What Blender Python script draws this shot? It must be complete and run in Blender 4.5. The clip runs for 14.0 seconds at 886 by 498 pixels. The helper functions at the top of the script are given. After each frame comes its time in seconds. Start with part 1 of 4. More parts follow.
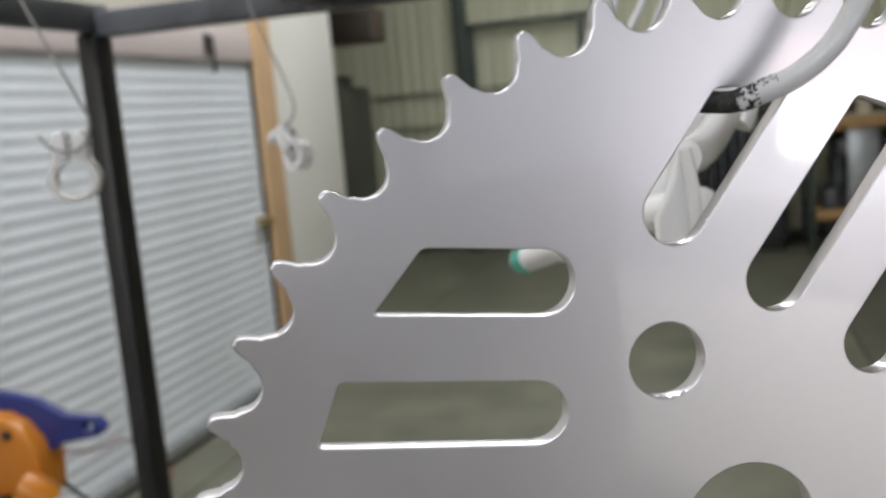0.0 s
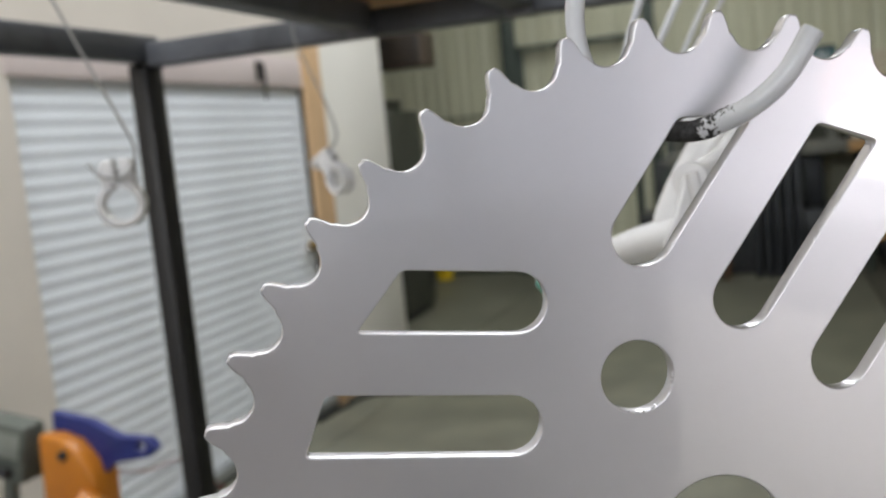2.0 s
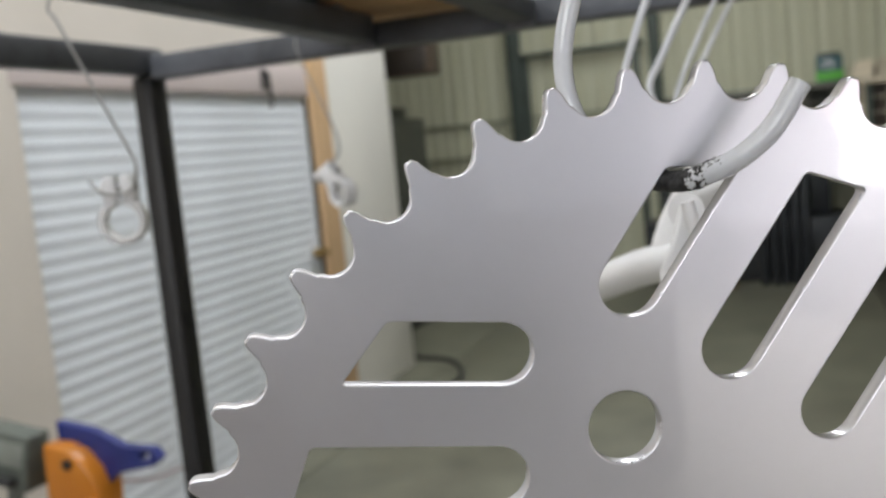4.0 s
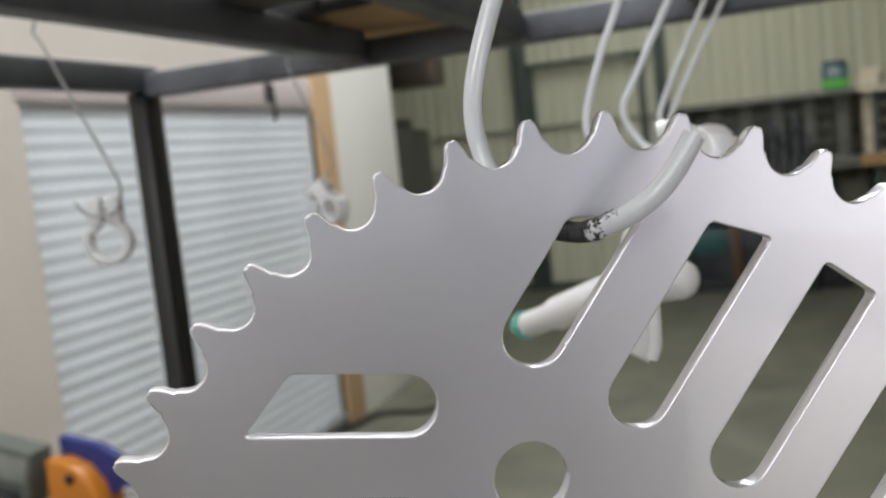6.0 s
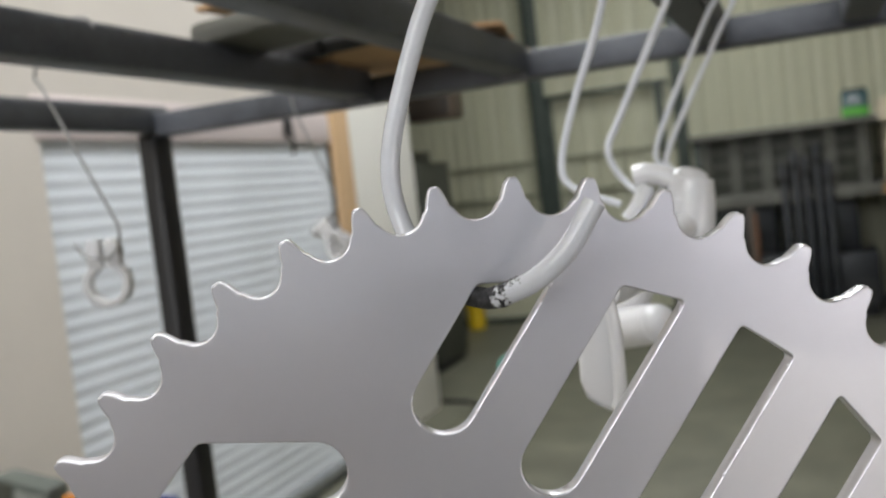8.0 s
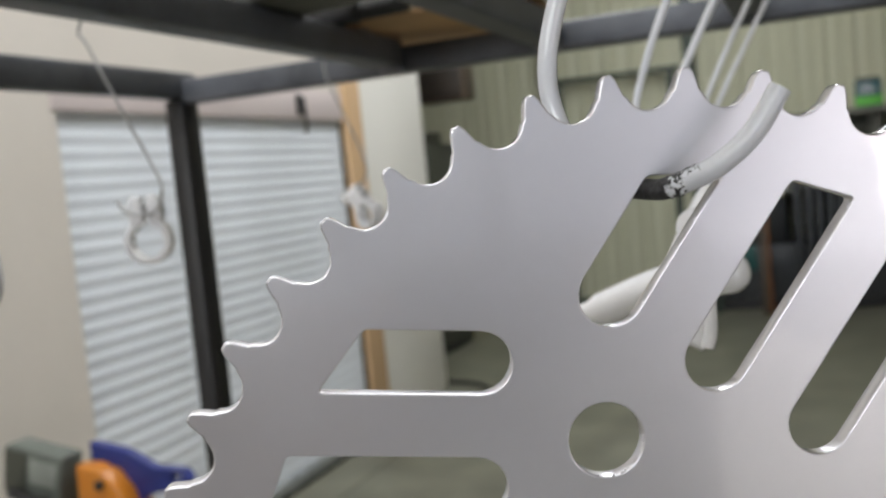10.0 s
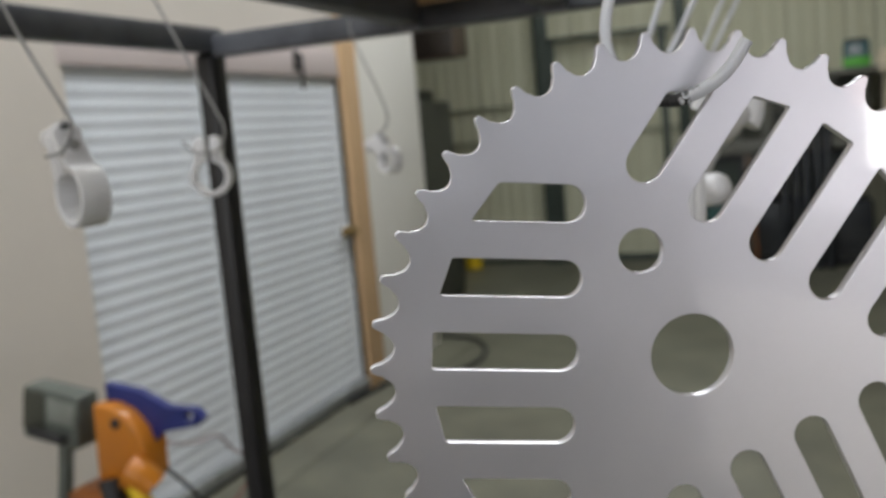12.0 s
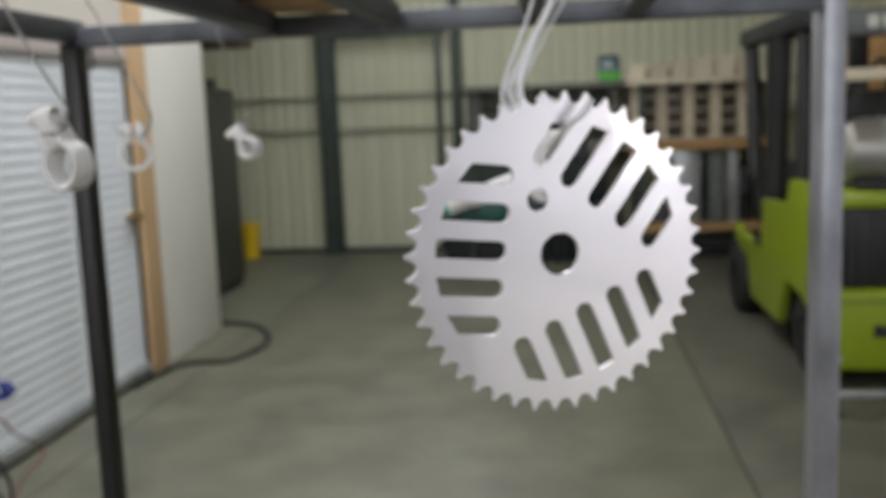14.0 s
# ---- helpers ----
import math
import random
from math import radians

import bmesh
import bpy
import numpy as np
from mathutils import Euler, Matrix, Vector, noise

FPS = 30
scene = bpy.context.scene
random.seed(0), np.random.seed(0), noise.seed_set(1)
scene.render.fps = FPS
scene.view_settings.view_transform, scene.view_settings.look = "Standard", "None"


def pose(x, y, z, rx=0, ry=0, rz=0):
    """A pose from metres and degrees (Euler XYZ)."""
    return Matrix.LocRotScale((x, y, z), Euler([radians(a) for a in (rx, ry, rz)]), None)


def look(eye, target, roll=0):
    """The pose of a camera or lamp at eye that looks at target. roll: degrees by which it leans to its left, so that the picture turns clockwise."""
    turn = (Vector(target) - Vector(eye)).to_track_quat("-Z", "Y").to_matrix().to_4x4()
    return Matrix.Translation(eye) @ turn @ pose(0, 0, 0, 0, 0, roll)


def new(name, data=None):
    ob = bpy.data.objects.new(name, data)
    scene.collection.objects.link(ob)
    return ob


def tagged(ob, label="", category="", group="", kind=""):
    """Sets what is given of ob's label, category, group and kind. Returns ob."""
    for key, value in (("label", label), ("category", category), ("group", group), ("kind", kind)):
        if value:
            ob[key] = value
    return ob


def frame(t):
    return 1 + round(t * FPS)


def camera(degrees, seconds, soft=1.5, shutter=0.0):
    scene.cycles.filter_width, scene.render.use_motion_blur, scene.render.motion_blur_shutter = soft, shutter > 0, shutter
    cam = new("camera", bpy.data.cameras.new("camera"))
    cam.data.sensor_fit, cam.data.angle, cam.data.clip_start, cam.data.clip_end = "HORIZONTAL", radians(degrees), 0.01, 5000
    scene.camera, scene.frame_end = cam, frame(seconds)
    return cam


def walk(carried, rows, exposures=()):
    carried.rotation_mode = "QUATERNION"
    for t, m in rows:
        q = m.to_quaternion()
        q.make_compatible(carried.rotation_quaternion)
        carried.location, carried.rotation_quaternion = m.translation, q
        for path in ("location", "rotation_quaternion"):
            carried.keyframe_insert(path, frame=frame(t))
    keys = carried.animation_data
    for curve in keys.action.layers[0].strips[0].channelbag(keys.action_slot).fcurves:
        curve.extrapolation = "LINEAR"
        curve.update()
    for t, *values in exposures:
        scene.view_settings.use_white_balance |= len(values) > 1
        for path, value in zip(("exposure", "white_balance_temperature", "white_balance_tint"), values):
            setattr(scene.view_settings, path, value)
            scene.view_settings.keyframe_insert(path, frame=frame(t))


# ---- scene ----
# ---- the camera and its way ----
cam = camera(50.3, 14.0)
cam.data.dof.use_dof = True
cam.data.dof.focus_distance = 0.192
cam.data.dof.aperture_fstop = 20.0
# seconds, eye in metres, turn in degrees
ROWS = [
    (0.0, -0.0029, 0.3853, 1.4118, 81.736, 4.924, 15.813),
    (0.5, 0.0019, 0.3846, 1.4124, 82.752, 5.251, 15.870),
    (1.0, 0.0081, 0.3804, 1.4125, 83.110, 5.328, 16.468),
    (1.5, 0.0129, 0.3801, 1.4121, 83.349, 5.717, 18.671),
    (2.0, 0.0118, 0.3788, 1.4122, 83.369, 5.591, 18.851),
    (2.5, 0.0121, 0.3822, 1.4125, 83.468, 5.478, 19.049),
    (3.0, 0.0135, 0.3811, 1.4154, 83.469, 5.557, 19.095),
    (5.5, 0.0223, 0.3861, 1.4220, 84.451, 5.810, 19.497),
    (6.0, 0.0323, 0.3886, 1.4244, 84.441, 6.010, 19.649),
    (6.5, 0.0411, 0.3910, 1.4265, 84.517, 6.068, 19.929),
    (7.0, 0.0466, 0.3915, 1.4285, 84.781, 6.455, 20.178),
    (7.5, 0.0501, 0.3946, 1.4283, 85.298, 6.361, 20.666),
    (8.0, 0.0506, 0.3961, 1.4282, 86.478, 6.622, 20.939),
    (10.5, 0.0156, 0.3802, 1.4127, 85.285, 5.177, 21.206),
    (11.0, 0.0117, 0.3665, 1.4097, 84.930, 4.945, 21.044),
    (11.5, 0.0302, 0.3241, 1.4027, 83.996, 4.772, 21.357),
    (12.0, 0.0324, 0.2711, 1.4062, 83.000, 5.123, 20.634),
    (12.5, 0.0044, 0.1866, 1.4086, 79.358, 2.744, 12.728),
    (13.0, -0.0022, 0.0908, 1.4161, 80.357, 1.423, 7.140),
    (13.5, -0.0039, 0.0383, 1.4184, 81.012, 1.573, 6.431),
    (14.0, -0.0000, 0.0000, 1.4200, 81.733, 2.224, 6.843),
]
walk(cam, [(t, pose(x, y, z, rx, ry, rz)) for t, x, y, z, rx, ry, rz in ROWS],
     exposures=[(0.0, 0.02), (1.5, 0.05), (6.0, 0.10), (8.0, 0.10), (10.5, 0.12), (11.5, 0.10), (12.0, -0.20), (12.6, -0.30), (13.1, -0.31), (13.6, -0.08), (14.0, 0.05)])

# ---- world, sun, large lights ----
world = bpy.data.worlds.new("sky")
scene.world = world
world.use_nodes = True
wn = world.node_tree.nodes
sky = wn.new("ShaderNodeTexSky")
sky.sky_type = 'NISHITA'
sky.sun_disc = False
sky.sun_elevation, sky.sun_rotation = radians(35), radians(118)
world.node_tree.links.new(sky.outputs[0], wn["Background"].inputs[0])
wn["Background"].inputs[1].default_value = 0.1
sun_data = bpy.data.lights.new("sun", 'SUN')
sun_data.energy, sun_data.angle, sun_data.color = 5.0, radians(0.5), (1.0, 0.95, 0.88)
sun = new("sun", sun_data)
sun.matrix_world = look((6.0, -3.2, 4.8), (0, 0, 0))


def added_area_lamp(name, eye, target, w, h, watts, colour):
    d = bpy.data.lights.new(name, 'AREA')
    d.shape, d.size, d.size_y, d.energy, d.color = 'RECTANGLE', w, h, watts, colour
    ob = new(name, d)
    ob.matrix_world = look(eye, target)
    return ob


# unseen area lamps added from above and south for general light
added_area_lamp("unseen_roof_light", (-0.95, 3.7, 4.18), (-0.95, 3.7, 0), 1.1, 9.0, 214, (0.935, 0.96, 0.975))
added_area_lamp("added_south_light", (-0.4, -4.9, 3.3), (-0.6, 4, 1.6), 4.0, 1.5, 118, (0.965, 0.97, 0.97))


# ---- materials ----
def material(name, colour, rough=0.5, metal=0.0, coat=0.0, coat_rough=0.05, vary=0.12, scale=6.0, fine=90.0,
             bump=0.02, stretch=(1, 1, 1), dark=None, stain=0.0, rand=0.0, spec=0.5):
    """A surface with grain at two scales, stains and fine relief."""
    m = bpy.data.materials.new(name)
    m.use_nodes = True
    n, l = m.node_tree.nodes, m.node_tree.links
    b = n["Principled BSDF"]
    tc = n.new("ShaderNodeTexCoord")
    mp = n.new("ShaderNodeMapping")
    mp.inputs["Scale"].default_value = stretch
    l.new(tc.outputs["Object"], mp.inputs["Vector"])
    big, small = n.new("ShaderNodeTexNoise"), n.new("ShaderNodeTexNoise")
    big.inputs["Scale"].default_value, big.inputs["Detail"].default_value = scale, 5
    small.inputs["Scale"].default_value, small.inputs["Detail"].default_value = fine, 3
    l.new(mp.outputs[0], big.inputs["Vector"])
    l.new(mp.outputs[0], small.inputs["Vector"])
    mid = n.new("ShaderNodeMath")
    mid.operation = 'MULTIPLY_ADD'
    mid.inputs[1].default_value = 0.35
    l.new(small.outputs["Fac"], mid.inputs[0])
    l.new(big.outputs["Fac"], mid.inputs[2])
    ramp = n.new("ShaderNodeMapRange")
    ramp.inputs["From Min"].default_value, ramp.inputs["From Max"].default_value = 0.42, 0.92
    ramp.inputs["To Min"].default_value, ramp.inputs["To Max"].default_value = 1 - vary, 1 + vary
    l.new(mid.outputs[0], ramp.inputs["Value"])
    fac = ramp.outputs["Result"]
    if rand:
        oi = n.new("ShaderNodeObjectInfo")
        r2 = n.new("ShaderNodeMapRange")
        r2.inputs["To Min"].default_value, r2.inputs["To Max"].default_value = 1 - rand, 1 + rand
        l.new(oi.outputs["Random"], r2.inputs["Value"])
        mu = n.new("ShaderNodeMath")
        mu.operation = 'MULTIPLY'
        l.new(fac, mu.inputs[0])
        l.new(r2.outputs["Result"], mu.inputs[1])
        fac = mu.outputs[0]
    hsv = n.new("ShaderNodeHueSaturation")
    hsv.inputs["Color"].default_value = (*colour, 1)
    l.new(fac, hsv.inputs["Value"])
    out = hsv.outputs["Color"]
    if dark:
        st = n.new("ShaderNodeTexNoise")
        st.inputs["Scale"].default_value, st.inputs["Detail"].default_value = scale * 0.45, 8
        st.inputs["Roughness"].default_value = 0.65
        l.new(mp.outputs[0], st.inputs["Vector"])
        sr = n.new("ShaderNodeMapRange")
        sr.inputs["From Min"].default_value, sr.inputs["From Max"].default_value = 0.5, 0.72
        sr.inputs["To Max"].default_value = stain
        l.new(st.outputs["Fac"], sr.inputs["Value"])
        mx = n.new("ShaderNodeMix")
        mx.data_type = 'RGBA'
        l.new(sr.outputs["Result"], mx.inputs["Factor"])
        l.new(out, mx.inputs["A"])
        mx.inputs["B"].default_value = (*dark, 1)
        out = mx.outputs["Result"]
    l.new(out, b.inputs["Base Color"])
    rr = n.new("ShaderNodeMapRange")
    rr.inputs["To Min"].default_value, rr.inputs["To Max"].default_value = max(rough - 0.08, 0.02), min(rough + 0.1, 1)
    l.new(big.outputs["Fac"], rr.inputs["Value"])
    l.new(rr.outputs["Result"], b.inputs["Roughness"])
    b.inputs["Metallic"].default_value = metal
    b.inputs["Specular IOR Level"].default_value = spec
    b.inputs["Coat IOR"].default_value = 1.5 if coat < 1.0 else 1.8
    b.inputs["Coat Weight"].default_value, b.inputs["Coat Roughness"].default_value = coat, coat_rough
    if bump:
        bp = n.new("ShaderNodeBump")
        bp.inputs["Strength"].default_value, bp.inputs["Distance"].default_value = 0.35, bump * 0.05
        l.new(mid.outputs[0], bp.inputs["Height"])
        l.new(bp.outputs["Normal"], b.inputs["Normal"])
    return m


def glow(name, colour, strength):
    m = bpy.data.materials.new(name)
    m.use_nodes = True
    n, l = m.node_tree.nodes, m.node_tree.links
    n.remove(n["Principled BSDF"])
    e = n.new("ShaderNodeEmission")
    e.inputs[0].default_value, e.inputs[1].default_value = (*colour, 1), strength
    l.new(e.outputs[0], n["Material Output"].inputs[0])
    return m


M_COAT = material("silver_white_powder_coat", (0.75, 0.742, 0.785), 0.33, metal=0.68, coat=1.0, coat_rough=0.03, vary=0.02, scale=30, fine=420, bump=0.005)
M_WHITE = material("white_powder_coat", (0.80, 0.80, 0.82), 0.32, coat=0.8, coat_rough=0.04, vary=0.03, scale=30, fine=700, bump=0.004)
M_BARE = material("scorched_bare_wire", (0.03, 0.03, 0.032), 0.55, metal=0.3, vary=0.6, scale=900, fine=2500, bump=0.02, dark=(0.4, 0.4, 0.42), stain=0.2)
M_WIRE = material("coated_hook_wire", (0.76, 0.78, 0.83), 0.3, coat=0.9, vary=0.06, scale=60, fine=600, bump=0.01)
M_WIREGREY = material("grey_hook_wire", (0.35, 0.35, 0.35), 0.4, metal=0.4, vary=0.1, scale=80, fine=600, bump=0.01)
M_TEAL = material("teal_gloss_enamel", (0.06, 0.46, 0.38), 0.14, metal=0.3, coat=1.0, vary=0.1, scale=30, fine=300, bump=0.005)
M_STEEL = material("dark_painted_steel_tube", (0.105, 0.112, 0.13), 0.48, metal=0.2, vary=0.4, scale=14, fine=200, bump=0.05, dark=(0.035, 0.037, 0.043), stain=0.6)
# lighter copy of the rack steel; the post's lit face is put into its colour
M_STEELLIT = material("lit_grey_steel_tube", (0.27, 0.275, 0.31), 0.38, metal=0.45, vary=0.25, scale=9, fine=160, bump=0.04, dark=(0.10, 0.10, 0.115), stain=0.5)
M_TEALDULL = material("dark_teal_machine_paint", (0.012, 0.075, 0.07), 0.4, vary=0.2, scale=8, fine=100, bump=0.02)
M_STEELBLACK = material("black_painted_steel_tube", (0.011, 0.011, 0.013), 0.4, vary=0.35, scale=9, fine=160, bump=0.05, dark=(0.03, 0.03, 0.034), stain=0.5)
M_OILY = material("oil_stained_concrete", (0.079, 0.076, 0.056), 0.5, vary=0.34, scale=3.0, fine=40, bump=0.06, dark=(0.040, 0.033, 0.024), stain=0.7)
M_CONCRETE = material("worn_concrete", (0.131, 0.130, 0.096), 0.5, vary=0.30, scale=3.4, fine=40, bump=0.06, dark=(0.080, 0.072, 0.053), stain=0.5)
M_BOUNCE = material("pale_bounce_concrete", (0.48, 0.47, 0.46), 0.6, vary=0.12, scale=3.4, fine=40, bump=0.05)
M_JOINT = material("joint_dirt", (0.05, 0.045, 0.04), 0.9, vary=0.3)
M_WALL = material("beige_wall_board", (0.65, 0.60, 0.545), 0.7, vary=0.05, scale=1.5, fine=60, bump=0.02, dark=(0.5, 0.47, 0.42), stain=0.25)
M_PANEL = material("white_wall_board", (0.84, 0.82, 0.77), 0.6, vary=0.04, scale=1.5, fine=60, bump=0.02, dark=(0.6, 0.6, 0.55), stain=0.2)
M_DOOR = material("white_door_slat_paint", (0.72, 0.755, 0.81), 0.5, vary=0.05, scale=2, fine=60, bump=0.01, dark=(0.6, 0.6, 0.6), stain=0.2, rand=0.03)
M_COOL = material("pale_blue_grey_reflection_tint", (0.58, 0.63, 0.72), 0.7, vary=0.05, scale=1.5, fine=60, bump=0.02)
M_HOOD = material("pinkish_grey_hood", (0.64, 0.56, 0.55), 0.5, vary=0.06, scale=2, fine=50, bump=0.02)
M_GALV = material("galvanised_steel", (0.42, 0.44, 0.45), 0.4, metal=0.7, vary=0.25, scale=12, fine=120, bump=0.02)
M_RUBBER = material("black_rubber", (0.02, 0.02, 0.021), 0.75, vary=0.3, scale=20, fine=200, bump=0.04, spec=0.3)
M_PINE = material("pale_pine", (0.62, 0.42, 0.24), 0.6, vary=0.15, scale=5, fine=60, bump=0.04, stretch=(6, 6, 0.7), dark=(0.4, 0.24, 0.12), stain=0.35)
M_CLAD = material("cream_wall_cladding", (0.50, 0.50, 0.37), 0.5, vary=0.07, scale=1.2, fine=40, bump=0.02, dark=(0.36, 0.37, 0.29), stain=0.4, rand=0.03)
M_GREEN = material("dark_green_steel", (0.05, 0.065, 0.055), 0.5, metal=0.2, vary=0.25, scale=5, fine=90, bump=0.03)
M_CEIL = material("insulated_roof_lining", (0.6, 0.56, 0.43), 0.8, vary=0.1, scale=1, fine=30, bump=0.05)
M_CABINET = material("dark_olive_cabinet_paint", (0.055, 0.058, 0.045), 0.5, vary=0.25, scale=3, fine=60, bump=0.03)
M_YELLOW = material("yellow_plastic", (0.72, 0.50, 0.02), 0.4, vary=0.1, scale=8, fine=90, bump=0.01)
M_BROWN = material("dark_brown_enamel", (0.07, 0.05, 0.035), 0.5, vary=0.2, scale=6, fine=90, bump=0.02)
M_BLOCKER = material("brown_blocker_board", (0.20, 0.14, 0.105), 0.6, vary=0.2, scale=3, fine=60, bump=0.03)
M_BLACK = material("black_plastic", (0.015, 0.015, 0.017), 0.5, vary=0.3, scale=15, fine=200, bump=0.03)
M_MACHINE = material("dark_machine_paint", (0.03, 0.033, 0.038), 0.35, metal=0.2, vary=0.4, scale=4, fine=60, bump=0.04, dark=(0.09, 0.085, 0.08), stain=0.5)
M_LIME = material("lime_truck_paint", (0.232, 0.308, 0.008), 0.35, coat=0.3, vary=0.12, scale=3, fine=60, bump=0.02, dark=(0.16, 0.18, 0.02), stain=0.45)
M_SILVER = material("brushed_tank_steel", (0.50, 0.49, 0.47), 0.35, metal=0.85, vary=0.12, scale=8, fine=120, bump=0.02)
M_WOOD = material("weathered_pallet_wood", (0.58, 0.51, 0.39), 0.75, vary=0.22, scale=4, fine=50, bump=0.08, stretch=(0.6, 5, 5), dark=(0.3, 0.25, 0.18), stain=0.4, rand=0.18)
M_CRATE = material("orange_crate_board", (0.42, 0.25, 0.10), 0.7, vary=0.25, scale=3, fine=50, bump=0.06, stretch=(1, 1, 4), dark=(0.2, 0.11, 0.05), stain=0.5, rand=0.15)
M_CARD = material("brown_cardboard", (0.55, 0.35, 0.19), 0.85, vary=0.15, scale=8, fine=90, bump=0.03)
M_ORANGE = material("orange_machine_paint", (0.52, 0.18, 0.012), 0.35, coat=0.3, vary=0.1, scale=8, fine=120, bump=0.02, dark=(0.3, 0.1, 0.02), stain=0.3)
M_RUST = material("rust_orange_paint", (0.26, 0.085, 0.015), 0.5, vary=0.3, scale=12, fine=120, bump=0.03, dark=(0.06, 0.03, 0.02), stain=0.6)
M_MACHINEGREY = material("dull_grey_plate", (0.24, 0.26, 0.235), 0.5, vary=0.2, scale=14, fine=120, bump=0.02)
M_BLUE = material("blue_machine_paint", (0.012, 0.025, 0.17), 0.35, coat=0.3, vary=0.15, scale=8, fine=120, bump=0.02)
M_GREYBOX = material("grey_green_enamel", (0.115, 0.13, 0.115), 0.5, vary=0.35, scale=14, fine=120, bump=0.02)
M_BRASS = material("tarnished_brass", (0.30, 0.21, 0.09), 0.45, metal=0.7, vary=0.25, scale=40, fine=300, bump=0.03)
M_REDHOSE = material("red_rubber_cable", (0.16, 0.025, 0.022), 0.6, vary=0.2, scale=30, fine=200, bump=0.02)
M_PACK = material("dark_teal_packaging", (0.03, 0.09, 0.10), 0.5, vary=0.15, scale=20, fine=200, bump=0.01)
M_PACKGREEN = material("green_packaging", (0.10, 0.40, 0.05), 0.5, vary=0.15, scale=20, fine=200, bump=0.01)
M_JUG = material("milky_plastic", (0.70, 0.69, 0.64), 0.4, vary=0.08, scale=10, fine=90, bump=0.01)
M_SHELF = material("grimy_shelf_steel", (0.16, 0.16, 0.14), 0.6, metal=0.3, vary=0.3, scale=4, fine=60, bump=0.04, dark=(0.06, 0.055, 0.05), stain=0.6)
M_GIRT = material("girt_with_painted_shadow", (0.24, 0.245, 0.18), 0.6, vary=0.12, scale=3, fine=50)
M_LETTER = material("pale_sign_paint", (0.62, 0.62, 0.58), 0.5, vary=0.08)
M_SIGN = material("grey_sign_plate", (0.12, 0.13, 0.135), 0.5, vary=0.15)
M_OUT = glow("white_glow_patch_outdoors", (1.0, 0.98, 0.97), 7.5)
M_OUTPINK = glow("pink_glow_patch_outdoors", (0.95, 0.74, 0.76), 3.4)
M_OUTGLOW = glow("pale_glow_backdrop_outdoors", (0.93, 0.92, 1.0), 1.8)
# the glow is ramped along y to soften its edge in the chainring's reflection
n, l = M_OUTGLOW.node_tree.nodes, M_OUTGLOW.node_tree.links
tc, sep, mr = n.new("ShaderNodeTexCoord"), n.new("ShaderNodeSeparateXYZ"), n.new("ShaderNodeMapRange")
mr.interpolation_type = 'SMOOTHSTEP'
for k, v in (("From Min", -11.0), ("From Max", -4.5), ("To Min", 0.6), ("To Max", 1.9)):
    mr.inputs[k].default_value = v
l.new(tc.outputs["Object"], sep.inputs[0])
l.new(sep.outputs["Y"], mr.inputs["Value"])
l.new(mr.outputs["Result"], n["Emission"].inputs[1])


# ---- mesh tools ----
def put(name, bm, mat, parent=None, label="", smooth=True):
    me = bpy.data.meshes.new(name)
    bmesh.ops.recalc_face_normals(bm, faces=bm.faces[:])
    bm.to_mesh(me)
    bm.free()
    if smooth:
        me.shade_smooth()
        me.set_sharp_from_angle(angle=radians(38))
    ob = new(name, me)
    if mat:
        me.materials.append(mat)
    if parent:
        ob.parent = parent
    if label:
        tagged(ob, label)
    return ob


def part(name, bm, material, parent, label=""):
    return put(name, bm, material, parent, label)


def thing(name, label, category, group="", at=None, kind=""):
    ob = new(name)
    ob.empty_display_size = 0.05
    if at is not None:
        ob.matrix_world = at if isinstance(at, Matrix) else Matrix.Translation(at)
    return tagged(ob, label, category, group, kind)


def box(x0, x1, y0, y1, z0, z1, r=0.004, bm=None, seg=2):
    own = bm is None
    b = bmesh.new()
    bmesh.ops.create_cube(b, size=1.0)
    bmesh.ops.scale(b, vec=(x1 - x0, y1 - y0, z1 - z0), verts=b.verts)
    bmesh.ops.translate(b, vec=((x0 + x1) / 2, (y0 + y1) / 2, (z0 + z1) / 2), verts=b.verts)
    if r:
        r = min(r, 0.45 * min(x1 - x0, y1 - y0, z1 - z0))
        bmesh.ops.bevel(b, geom=b.edges[:], offset=r, segments=seg, affect='EDGES', profile=0.5)
    return b if own else merge(bm, b)


def merge(bm, b, m=None):
    me = bpy.data.meshes.new("tmp")
    if m is not None:
        bmesh.ops.transform(b, matrix=m, verts=b.verts)
    b.to_mesh(me)
    b.free()
    bm.from_mesh(me)
    bpy.data.meshes.remove(me)
    return bm


def lathe(profile, seg=32, m=None):
    """Revolves (radius, height) pairs round z."""
    b = bmesh.new()
    rings = []
    for r, z in profile:
        if r < 1e-6:
            rings.append([b.verts.new((0, 0, z))])
        else:
            rings.append([b.verts.new((r * math.cos(2 * math.pi * i / seg), r * math.sin(2 * math.pi * i / seg), z)) for i in range(seg)])
    for a, c in zip(rings, rings[1:]):
        for i in range(seg):
            j = (i + 1) % seg
            f = [a[i % len(a)], a[j % len(a)], c[j % len(c)], c[i % len(c)]]
            f = list(dict.fromkeys(f))
            if len(f) > 2:
                b.faces.new(f)
    if m is not None:
        bmesh.ops.transform(b, matrix=m, verts=b.verts)
    return b


